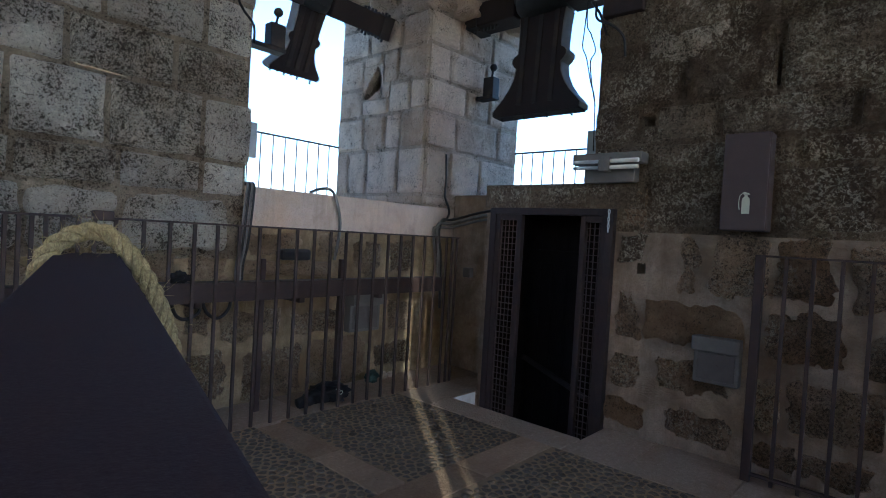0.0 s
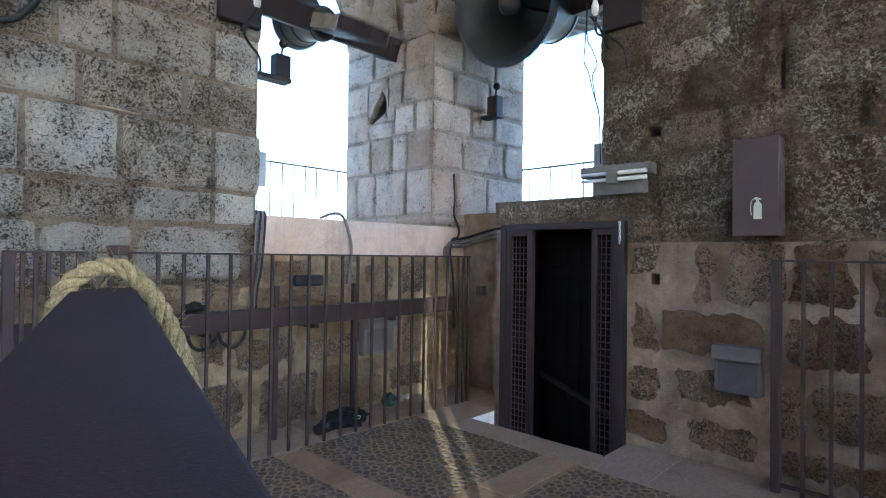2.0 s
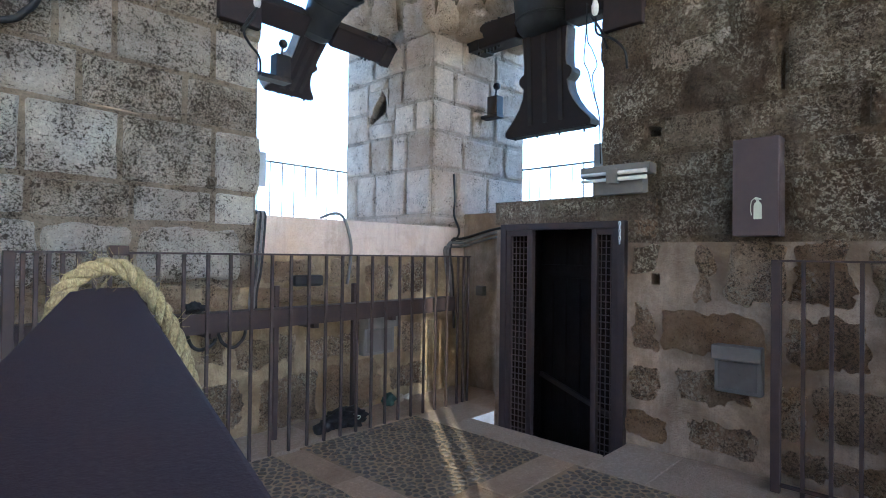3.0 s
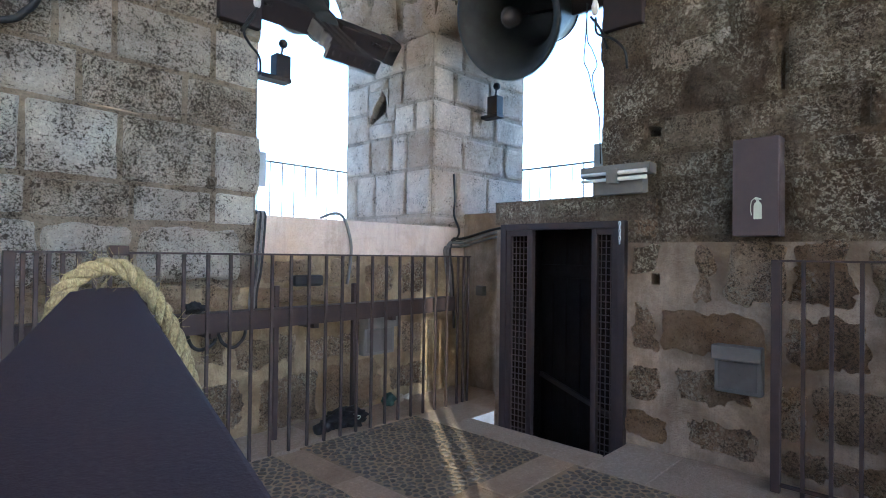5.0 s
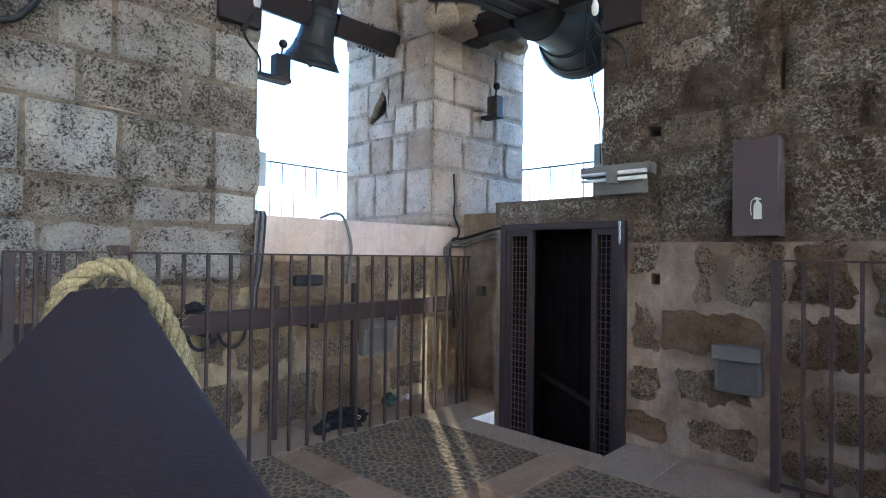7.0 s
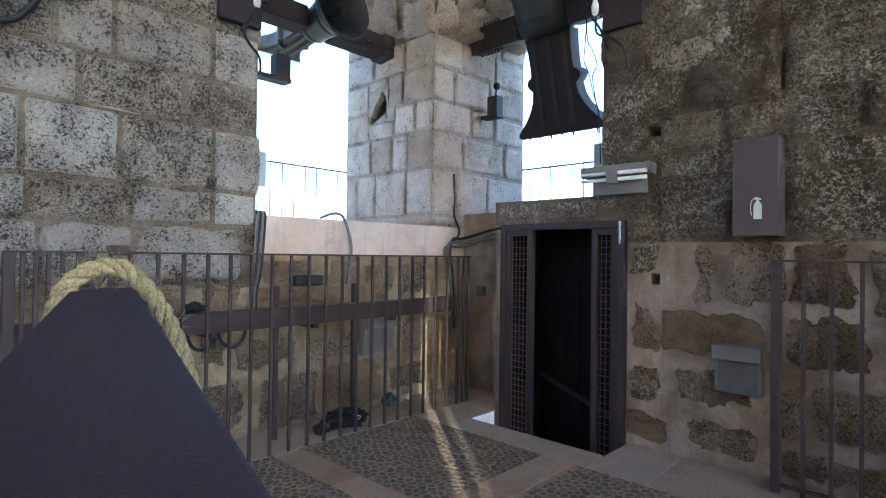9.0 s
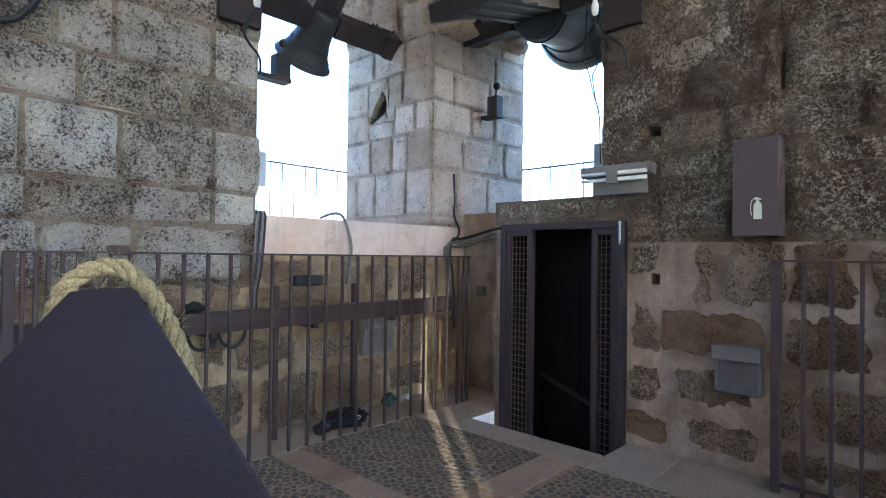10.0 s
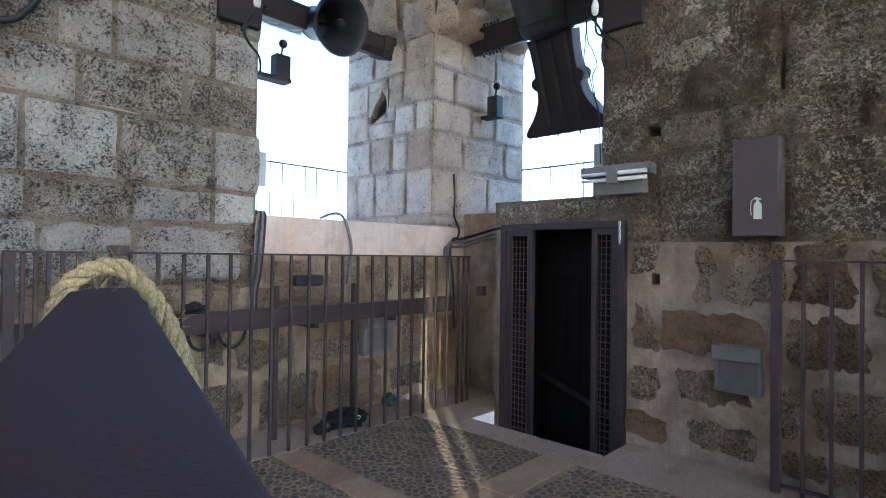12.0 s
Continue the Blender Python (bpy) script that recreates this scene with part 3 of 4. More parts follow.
for x0, x1 in ((-2.6, -2.1), (-2.1, -1.6), (-1.6, -1.1), (-1.1, KERB)):
    slab("paving_strip", x0 + 0.003, x1 - 0.003, STRIPS[1][0], STRIPS[1][1], 0.0, STRIP_WARM)


def clip(poly, p, q):
    """Keep the side of poly that is nearer to p than to q."""
    mx, my, nx, ny = (p[0] + q[0]) / 2, (p[1] + q[1]) / 2, q[0] - p[0], q[1] - p[1]
    out = []
    for i in range(len(poly)):
        a, b = poly[i - 1], poly[i]
        da, db = (a[0] - mx) * nx + (a[1] - my) * ny, (b[0] - mx) * nx + (b[1] - my) * ny
        if (da < 0) != (db < 0):
            t = da / (da - db)
            out.append((a[0] + t * (b[0] - a[0]), a[1] + t * (b[1] - a[1])))
        if db < 0:
            out.append(b)
    return out


def pebbles():
    rng = random.Random(9)
    verts, faces = [], []
    for px0, px1, py0, py1 in ((STRIPS[0][1], KERB, STRIPS[1][1], -0.0), (STRIPS[0][1], KERB, -2.6, STRIPS[1][0]), (-2.7, STRIPS[0][0], STRIPS[1][1], 0.0), (-2.7, STRIPS[0][0], -2.6, STRIPS[1][0])):
        part("bedding", box(px0, px1, py0, py1, -0.038, -0.004), MORTAR_PALE, floor)
        sx, sy = 0.05, 0.037
        cols, rows = int((px1 - px0) / sx), int((py1 - py0) / sy)
        seeds = {(i, j): (px0 + (i + 0.5 + 0.5 * (j % 2) + rng.uniform(-0.36, 0.36)) * sx, py0 + (j + 0.5 + rng.uniform(-0.36, 0.36)) * sy) for i in range(-2, cols + 2) for j in range(-2, rows + 2)}
        for i in range(cols):
            for j in range(rows):
                c = seeds[i, j]
                poly = [(c[0] - 0.05, c[1] - 0.04), (c[0] + 0.05, c[1] - 0.04), (c[0] + 0.05, c[1] + 0.04), (c[0] - 0.05, c[1] + 0.04)]
                for di in (-2, -1, 0, 1, 2):
                    for dj in (-2, -1, 0, 1, 2):
                        if (di or dj) and (i + di, j + dj) in seeds and len(poly) > 2:
                            poly = clip(poly, c, seeds[i + di, j + dj])
                if len(poly) < 4:
                    continue
                poly = [(min(max(x, px0 + 0.003), px1 - 0.003), min(max(y, py0 + 0.003), py1 - 0.003)) for x, y in poly]
                # round the corners once
                poly = [(a[0] + (b[0] - a[0]) * f, a[1] + (b[1] - a[1]) * f) for a, b in zip(poly, poly[1:] + poly[:1]) for f in (0.25, 0.75)]
                mx, my = sum(p[0] for p in poly) / len(poly), sum(p[1] for p in poly) / len(poly)
                top, k = rng.uniform(-0.003, 0.003), len(poly)
                base = len(verts)
                for scale, z in ((0.86, -0.03), (0.85, -0.005), (0.6, top - 0.001)):
                    verts.extend((mx + (x - mx) * scale, my + (y - my) * scale, z) for x, y in poly)
                verts.append((mx, my, top))
                for r in range(2):
                    for m in range(k):
                        n2 = (m + 1) % k
                        faces.append((base + r * k + m, base + r * k + n2, base + r * k + k + n2, base + r * k + k + m))
                faces.extend((base + 2 * k + m, base + 2 * k + (m + 1) % k, base + 3 * k) for m in range(k))
    me = bpy.data.meshes.new("pebbles")
    me.from_pydata(verts, [], faces)
    me.materials.append(PEBBLE)
    for p in me.polygons:
        p.use_smooth = True
    tagged(new("pebbles", me), "small grey river pebbles set on edge in mortar", "pebbles", kind="stuff")


pebbles()


# ---- bells ----
def bell_assembly(name, label, d, h, crown, shift, half, beam, lift, yoke, base, deep, at, turn):
    """A bell on a timber headstock with a bell-shaped timber counterweight. Local x is the axle; the mouth points to -z."""
    root = thing(name, label, "bell", at, "tower bells", turn)
    r, low = d / 2, crown - h
    prof = [(0.0, 1.0), (0.3, 0.995), (0.44, 0.97), (0.51, 0.92), (0.54, 0.82), (0.56, 0.64), (0.6, 0.46), (0.67, 0.3), (0.78, 0.16), (0.91, 0.06), (1.0, 0.0), (0.99, -0.025),
            (0.93, -0.02), (0.83, 0.05), (0.7, 0.17), (0.6, 0.3), (0.54, 0.46), (0.5, 0.62), (0.48, 0.8), (0.4, 0.9), (0.0, 0.92)]
    body = part("bell_body", lathe([(max(a, 0.001) * r, b * h + low) for a, b in prof], 56), BRONZE, root, "green-black bronze bell", True)
    for z in (0.1, 0.3, 0.34, 0.84):
        rr = np.interp(z, [0, 0.06, 0.16, 0.3, 0.46, 0.64, 0.82, 0.92], [1, 0.91, 0.78, 0.67, 0.6, 0.56, 0.54, 0.51]) * r
        part("moulding", tube([(rr * math.cos(k * math.tau / 40), rr * math.sin(k * math.tau / 40), z * h + low) for k in range(41)], 0.012 * d, 6), BRONZE, body, smooth=True)
    part("clapper", tube([(0, 0, low + h * 0.9), (0, 0, low + h * 0.25), (0, 0, low + h * 0.16), (0, 0, low + h * 0.05), (0, 0, low - h * 0.06)],
                         [0.012, 0.014, 0.07 * d, 0.085 * d, 0.014], 12), IRON, root, "iron clapper", True)
    for x0, x1 in ((-half, shift - 0.51 * r), (shift + 0.51 * r, half)):
        part("headstock", box(x0, x1, -beam, beam, lift - beam, lift + beam, 0.012), WOOD_DARK, root, "dark timber headstock beam")
    for ob in root.children:
        if ob.name.split(".")[0] in ("bell_body", "clapper"):
            ob.location.x = shift
    # counterweight: waist, a round bead, then a flare to the end
    w = base / 2
    edge = [(0.14, 0.52), (0.3, 0.49), (0.44, 0.48), (0.5, 0.49), (0.515, 0.56), (0.54, 0.61), (0.57, 0.61), (0.6, 0.56), (0.62, 0.5), (0.7, 0.53), (0.78, 0.62), (0.86, 0.76), (0.93, 0.93), (0.965, 1.0), (1.0, 0.99)]
    start = (crown - 0.012) / yoke
    right = [(0.52 * w, start * yoke)] + [(a * w, z * yoke) for z, a in edge if z > start + 0.02]

    def put(a, z, dd):
        return Vector((a, dd, z))
    part("counterweight", prism(right + [(-a, z) for a, z in right[::-1]], -deep, deep, put), WOOD_DARK, root, "dark bell-shaped timber counterweight")
    # Pale edge strips put the sky light on the timber sides into colour.
    for sx in (-1, 1):
        strip = [(sx * a, z) for a, z in right]
        part("edge_board", prism(strip + [(a + sx * 0.008, z) for a, z in strip[::-1]], -deep * 0.97, deep * 0.97, put), WOOD_SKYLIT, root, "timber edge strip, pale to stand for sky light")
    part("end_board", box(-w * 0.97, w * 0.97, -deep * 0.97, deep * 0.97, yoke + 0.001, yoke + 0.01), WOOD_DARK, root, "dark weathered end board")
    bolts = random.Random(2)
    for k in range(7):
        xx = w * (-0.84 + 0.28 * k + bolts.uniform(-0.05, 0.05))
        part("bolt", box(xx - 0.007, xx + 0.007, -deep * 0.3, -deep * 0.3 + 0.014, yoke, yoke + bolts.uniform(0.015, 0.05), 0.002), IRON, root)
    for sx in (-0.36, 0.0, 0.36):
        part("strap", box(sx * w - 0.02, sx * w + 0.02, -deep - 0.008, deep + 0.008, start * yoke, yoke * 0.93, 0.003), IRON, root, "iron strap")
    for sx in (-1, 1):
        part("plate", box(sx * half - 0.1, sx * half + 0.1, -beam - 0.01, beam + 0.01, lift - beam - 0.01, lift + beam + 0.01, 0.004), IRON, root, "iron end plate")
        for k in range(8):
            xx = sx * (half - 0.02 - half * 0.05 * k)
            part("bolt", box(xx - 0.009, xx + 0.009, -beam * 0.5, -beam * 0.5 + 0.018, lift - beam - bolts.uniform(0.015, 0.035), lift + beam + bolts.uniform(0.015, 0.035), 0.003), IRON, root)
        part("axle", tube([(sx * half * 0.98, 0, 0), (sx * (half + 0.1), 0, 0)], 0.03, 12), IRON, root)
    return root


AXLE_N, AXLE_E = (-0.757, 0.921, 2.916), (0.524, -0.365, 3.06)
small_bell = bell_assembly("small_bell", "small dark bronze bell turning on a timber headstock", 0.476, 0.44, 0.126, -0.02, 0.74, 0.085, 0.035, 0.629, 0.45, 0.055, AXLE_N, 180)
large_bell = bell_assembly("large_bell", "large green-grey bronze bell turning on a timber headstock", 0.888, 0.76, 0.199, 0.02, 0.73, 0.1, 0.07, 0.96, 0.78, 0.064, AXLE_E, 90)


# ---- rails ----
def railing(name, label, xs, post_xs, top, at, turn, sill=True):
    """Vertical bars under a flat top rail, along local x."""
    root = thing(name, label, "railing", at, "iron railings", turn)
    part("top_rail", box(min(xs) - 0.012, max(xs) + 0.012, -0.02, 0.02, top - 0.01, top, 0.002), RAIL, root)
    if sill:
        part("bottom_rail", box(min(xs) - 0.012, max(xs) + 0.012, -0.015, 0.015, 0.03, 0.042, 0.002), RAIL, root)
    bar = mesh_of("bar", box(-0.008, 0.008, -0.008, 0.008, 0.0, top - 0.01, 0.002), RAIL)
    post = mesh_of("post", box(-0.02, 0.02, -0.02, 0.02, 0.0, top, 0.003), RAIL)
    for x in xs:
        o = part("bar", bar, RAIL, root) if x not in post_xs else part("post", post, RAIL, root)
        o.location.x = x
    return root


XS = [-2.767, -2.722, -2.678, -2.635, -2.587, -2.53, -2.47, -2.41] + [-2.327 + 0.1175 * k for k in range(20)] + [-0.03, 0.023]
left_rail = railing("iron_railing", "brown painted iron railing with square bars before the wall", XS, (XS[0],), 1.107, (0, -0.0, 0.0), 0, False)
part("latch_block", box(-2.42, -2.34, -0.025, 0.025, 1.09, 1.135, 0.006), RAIL, left_rail)
YS = [0.0875 * 1.25 * k for k in range(13)]
railing("iron_railing", "brown painted iron railing with square bars before the wall", YS, (YS[0], YS[-1]), 1.107, (-0.15, -2.1, 0.002), -90)

# ---- steel channel on posts along the bell wall ----
ch = thing("steel_channel", "brown painted steel channel on posts along the wall", "beam")
bm = prism([(0.1, 0.685), (0.2, 0.685), (0.2, 0.697), (0.112, 0.697), (0.112, 0.778), (0.2, 0.778), (0.2, 0.79), (0.1, 0.79)], -3.2, -0.01, lambda a, z, d: Vector((d, a, z)))
part("channel", bm, RAIL, ch)
for x in (-1.475, -0.895, -2.2):
    part("post", box(x - 0.016, x + 0.016, 0.2, 0.232, 0.004, 0.915, 0.003), RAIL, ch)
for x in (-1.85, -1.2, -0.55, -2.5):
    part("bracket", box(x - 0.02, x + 0.02, 0.2, 0.4, 0.64, 0.69, 0.004), RAIL, ch)

# ---- camera rail with rope ----
b_az = AZ + 31.3
bdir = Vector((math.cos(radians(b_az)), math.sin(radians(b_az)), 0))
steel = thing("steel_beam", "dark slate painted steel box beam on a post", "beam", (EYE.x, EYE.y, 0), "", b_az - 90)
bm = box(-0.033, 0.046, -0.9, 0.95, 0.955, 1.055, 0.0022)
for v in bm.verts:
    v.co.x = -v.co.x
part("box_section", bm, BEAM, steel)
for yy in (0.5, -0.7):
    part("post", box(-0.035, 0.025, yy - 0.03, yy + 0.03, 0.0, 0.956, 0.003), BEAM, steel)

rope = thing("rope", "coarse yellow sisal rope looped over the beam end", "rope", (EYE.x, EYE.y, 0), "", b_az - 90)
path = smooth_path([(-0.02, 0.86, 0.60), (-0.05, 0.87, 0.8), (-0.062, 0.88, 0.93), (-0.064, 0.885, 1.012), (-0.048, 0.89, 1.062), (-0.016, 0.89, 1.086), (0.018, 0.89, 1.084),
                    (0.05, 0.885, 1.05), (0.079, 0.88, 0.995), (0.1, 0.875, 0.93), (0.112, 0.87, 0.86), (0.112, 0.86, 0.72), (0.08, 0.86, 0.6)], 14)
length = 0.0
strands = [[], [], []]
ref = None
for i, p in enumerate(path):
    d = (path[min(i + 1, len(path) - 1)] - path[max(i - 1, 0)]).normalized()
    if ref is None:
        ref = d.orthogonal().normalized()
    ref = (ref - d * ref.dot(d)).normalized()
    side = d.cross(ref)
    if i:
        length += (p - path[i - 1]).length
    for k in range(3):
        a = length / 0.062 * math.tau + k * math.tau / 3
        strands[k].append(p + 0.0065 * (math.cos(a) * ref + math.sin(a) * side))
for st in strands:
    part("strand", tube(st, 0.0066, 12), ROPE, rope, smooth=True)
rng = random.Random(3)
bm = bmesh.new()
for i in range(420):
    p = path[rng.randrange(len(path))]
    v = Vector((rng.gauss(0, 1), rng.gauss(0, 1), rng.gauss(0, 1))).normalized()
    w = Vector((rng.gauss(0, 1), rng.gauss(0, 1), rng.gauss(0, 1))).normalized()
    l = rng.uniform(0.008, 0.028)
    tube([p + v * 0.012, p + v * 0.014 + w * l * 0.5, p + v * 0.016 + w * l + v * l * 0.3], 0.00035, 3, bm)
tagged(part("frayed_fibre", bm, ROPE, rope), kind="stuff")


# ---- door ----
def leaf(y0, y1, parent):
    lf = part("door_leaf", box(-0.02, 0.02, y0, y0 + 0.035, -0.36, 1.29, 0.003), DOOR_STEEL, parent)
    part("stile", box(-0.02, 0.02, y1 - 0.035, y1, -0.36, 1.29, 0.003), DOOR_STEEL, lf)
    part("rail", box(-0.018, 0.018, y0 + 0.035, y1 - 0.035, 1.25, 1.29, 0.003), DOOR_STEEL, lf)
    part("rail", box(-0.018, 0.018, y0 + 0.035, y1 - 0.035, -0.36, -0.32, 0.003), DOOR_STEEL, lf)
    m = bmesh.new()
    y = y0 + 0.05
    while y < y1 - 0.035:
        box(-0.003, 0.003, y - 0.0028, y + 0.0028, -0.32, 1.25, 0, m)
        y += 0.032
    z = -0.3
    while z < 1.25:
        box(-0.002, 0.004, y0 + 0.035, y1 - 0.035, z - 0.0028, z + 0.0028, 0, m)
        z += 0.042
    part("wire_mesh", m, MESH, lf, "welded square wire mesh")


door = tagged(thing("door_1", "dark brown steel stair gate with wire mesh side leaves, standing open", "door"), kind="structure")
part("frame_post", box(-0.03, 0.03, DOOR[1] - 0.05, DOOR[1] - 0.002, -0.39, 1.334, 0.004), DOOR_STEEL, door)
part("frame_post", box(-0.03, 0.03, DOOR[0] + 0.002, DOOR[0] + 0.05, -0.39, 1.334, 0.004), DOOR_STEEL, door)
part("frame_head", box(-0.03, 0.03, DOOR[0] + 0.05, DOOR[1] - 0.05, 1.29, 1.334, 0.004), DOOR_STEEL, door)
leaf(-0.61, -0.395, door)
leaf(DOOR[0] + 0.052, -1.055, door)

chain = thing("chain", "short pale steel chain hanging on the gate frame", "chain")
for k in range(6):
    z = 1.315 - 0.022 * k
    ring = [(-0.036 + 0.006 * (k % 2) * math.cos(a), DOOR[0] + 0.03 + 0.006 * ((k + 1) % 2) * math.cos(a), z + 0.014 * math.sin(a)) for a in (i * math.tau / 10 for i in range(11))]
    part("link", tube(ring, 0.003, 5), LIGHT_GREY, chain, smooth=True)

# ---- wall fittings on the door wall ----
cab = thing("extinguisher_cabinet", "flat brown metal fire extinguisher cabinet with a pale symbol", "cabinet", (0, 0, 0))
part("body", box(-0.1, 0.015, -2.1, -1.89, 1.225, 1.72, 0.006), CABINET, cab)
part("door_panel", box(-0.112, -0.1, -2.098, -1.892, 1.228, 1.717, 0.003), CABINET, cab)


def extinguisher_sign():
    def flat(outline):
        return prism(outline, -0.116, -0.1121, lambda a, z, d: Vector((d, a, z)))
    half = [(0.018, 1.31), (0.018, 1.375), (0.015, 1.388), (0.007, 1.396), (0.006, 1.404)]
    b = flat([(-2.008 + a, z) for a, z in half] + [(-2.008 - a, z) for a, z in half[::-1]])
    join(b, flat([(-2.024, 1.406), (-1.998, 1.406), (-1.99, 1.414), (-2.0, 1.42), (-2.022, 1.412)]))
    tube(smooth_path([(-0.114, -1.992, 1.412), (-0.114, -1.981, 1.402), (-0.114, -1.977, 1.38), (-0.114, -1.977, 1.35), (-0.114, -1.981, 1.33)], 4), 0.002, 5, b)
    return b


part("symbol", extinguisher_sign(), SIGN, cab, "pale green extinguisher symbol")


def floodlight(name, label, put, a0, a1, z0, z1, deep):
    root = thing(name, label, "floodlight", (0, 0, 0), "grey wall boxes")

    def pb(a, b, c, d, e, f, bev):
        bmx = box(a, b, c, d, e, f, bev)
        for v in bmx.verts:
            v.co = put(v.co.x, v.co.z, v.co.y)
        return bmx
    part("housing", pb(a0, a1, -deep * 0.55, 0.015, z0, z1, 0.006), GREY_BOX, root)
    part("hood", pb(a0 - 0.006, a1 + 0.006, -deep, -deep * 0.5, z1 - (z1 - z0) * 0.3, z1, 0.005), GREY_BOX, root)
    part("lens", pb(a0 + 0.02, a1 - 0.02, -deep * 0.6, -deep * 0.54, z0 + 0.02, z1 - (z1 - z0) * 0.34, 0.003), LENS, root, "dull grey lens panel")


floodlight("floodlight", "square grey metal floodlight with a hood on the wall", east, -2.015, -1.79, 0.41, 0.66, 0.08)
floodlight("floodlight", "square grey metal floodlight with a hood on the wall", north, -0.715, -0.435, 0.385, 0.665, 0.1)
part("switch", box(NOOK - 0.045, NOOK + 0.01, 0.128, 0.205, 0.778, 0.858, 0.006), GREY_BOX, tagged(thing("switch_box", "small grey switch box on the wall", "switch")))

lamp = thing("strip_light", "twin tube strip light on the lintel, switched off", "lamp")
part("housing", box(-0.09, 0.06, -1.45, -1.01, 1.6, 1.665, 0.006), GREY_BOX, lamp)
part("bracket", box(-0.06, 0.06, -1.4, -1.08, 1.49, 1.6, 0.004), GREY_BOX, lamp)
for z in (1.575, 1.612):
    part("tube", tube([(-0.105, -1.44, z), (-0.105, -1.27, z)], 0.013), TUBE_GLASS, lamp, "white glass tube")
    part("tube", tube([(-0.105, -1.2, z), (-0.105, -1.03, z)], 0.011), LIGHT_GREY, lamp, "dull grey glass tube")
part("end_cap", box(-0.125, -0.085, -1.27, -1.2, 1.55, 1.635, 0.004), GREY_BOX, lamp)

# ---- outer fences ----
def fence(label, put, a0, a1, depth, z0, top, step):
    root = thing("fence", label, "fence", (0, 0, 0), "outer fences")
    def seg(p, q, r):
        return tube([p, q], r, 6)
    part("top_rail", seg(put(a0, top, depth), put(a1, top, depth), 0.009), GREY_BOX, root)
    a = a0
    while a < a1:
        part("bar", seg(put(a, z0, depth), put(a, top, depth), 0.006), GREY_BOX, root)
        a += step


fence("thin dark iron fence on the outer edge", north, -1.5, -0.01, 1.13, SILL_N, 1.885, 0.115)
fence("thin dark iron fence on the outer edge", east, -1.1, NY - 0.01, 1.24, SILL_E - 0.01, 1.95, 0.115)


# ---- things on and by the walls ----
def lump(name, label, category, centre, size, material, seed, knots=0.35):
    """A crumpled soft thing lying on its support."""
    b = bmesh.new()
    bmesh.ops.create_icosphere(b, subdivisions=4, radius=1.0)
    for v in b.verts:
        q = v.co * 1.6 + Vector((seed, seed * 2, 0))
        k = 1 + knots * noise.noise(q) + knots * 0.6 * noise.noise(q * 2.7) + knots * 0.25 * noise.noise(q * 6)
        v.co = Vector((v.co.x * size[0] * k, v.co.y * size[1] * k, max(v.co.z * k, -0.75) * size[2]))
    low = min(v.co.z for v in b.verts)
    for v in b.verts:
        v.co.z -= low
    root = thing(name, label, category, centre)
    part("body", b, material, root, smooth=True)
    return root


bag = lump("bag", "crumpled black nylon drawstring bag on the floor behind the railing", "bag", (-1.02, 0.14, 0.004), (0.15, 0.09, 0.062), BLACK_CLOTH, 3.0, 0.5)
part("strap", tube(smooth_path([(-0.12, 0, 0.05), (-0.17, -0.03, 0.07), (-0.21, -0.05, 0.05), (-0.23, -0.04, 0.01), (-0.18, -0.06, 0.01)]), 0.007), BLACK_CLOTH, bag)
part("tail", tube(smooth_path([(-0.1, 0, 0.04), (-0.17, -0.02, 0.035), (-0.235, -0.02, 0.02)]), [0.045] * 8 + [0.035] * 8 + [0.012]), BLACK_CLOTH, bag, smooth=True)
for x, z in ((0.02, 0.085), (0.045, 0.065)):
    part("emblem", tube([(x + 0.014 * math.cos(k * math.tau / 12), -0.092 - 0.004 * k % 2 * 0, z + 0.011 * math.sin(k * math.tau / 12)) for k in range(13)], 0.003, 5), SIGN, bag, "pale green ring emblem")
lump("cloth", "small crumpled green cloth on the floor by the wall", "cloth", (-0.5, 0.3, 0.004), (0.055, 0.04, 0.05), GREEN, 8.0)
lump("glove", "black crumpled glove lying on the steel channel", "glove", (-1.98, 0.15, 0.79), (0.055, 0.04, 0.032), BLACK_CLOTH, 12.0, 0.5)
for x, y, r in ((-0.36, 0.33, 0.03), (-0.44, 0.345, 0.022), (-0.28, 0.34, 0.025)):
    lump("plaster_chip", "pale chip of fallen plaster by the wall", "rubble", (x, y, 0.004), (r, r * 0.7, r), PLAIN_WALL, x * 30)
speaker = thing("speaker", "black rounded portable speaker on a stone ledge", "speaker", (-1.195, 0.315, 0.9))
part("body", box(-0.107, 0.107, -0.03, 0.03, 0.0, 0.072, 0.018), RUBBER, speaker)


stick = thing("wooden_stick", "thin pale wooden stick wedged in a wall joint", "stick")
part("stick", tube([(-2.42, 0.378, 1.832), (-2.3, 0.372, 1.83), (-2.2, 0.376, 1.825)], [0.004, 0.006, 0.004], 6), WOOD_STICK, stick)
rubble(wall_north, north, [(-1.83, -1.75, 1.47, 1.56)], STONE_DARK, 0.02, 0.01, 0.02)


def cable(label, points, radius, material=CABLE, category="cable"):
    root = thing("cable", label, category, group="cables")
    part("sheath", tube(smooth_path(points, 6), radius, 8), material, root, smooth=True)


for k in range(4):
    o = 0.014 * k
    cable("grey cable hanging down the edge of the opening", [(-1.5 + o, 0.5, 1.352), (-1.515 + o, 0.37, 1.36), (-1.535 + o, 0.345 - o * 0.4, 1.25), (-1.56 + o * 1.2, 0.335, 1.0), (-1.575 + o, 0.34, 0.86), (-1.57 + o, 0.35, 0.7)], 0.0075, (CABLE, RUBBER)[k % 2])
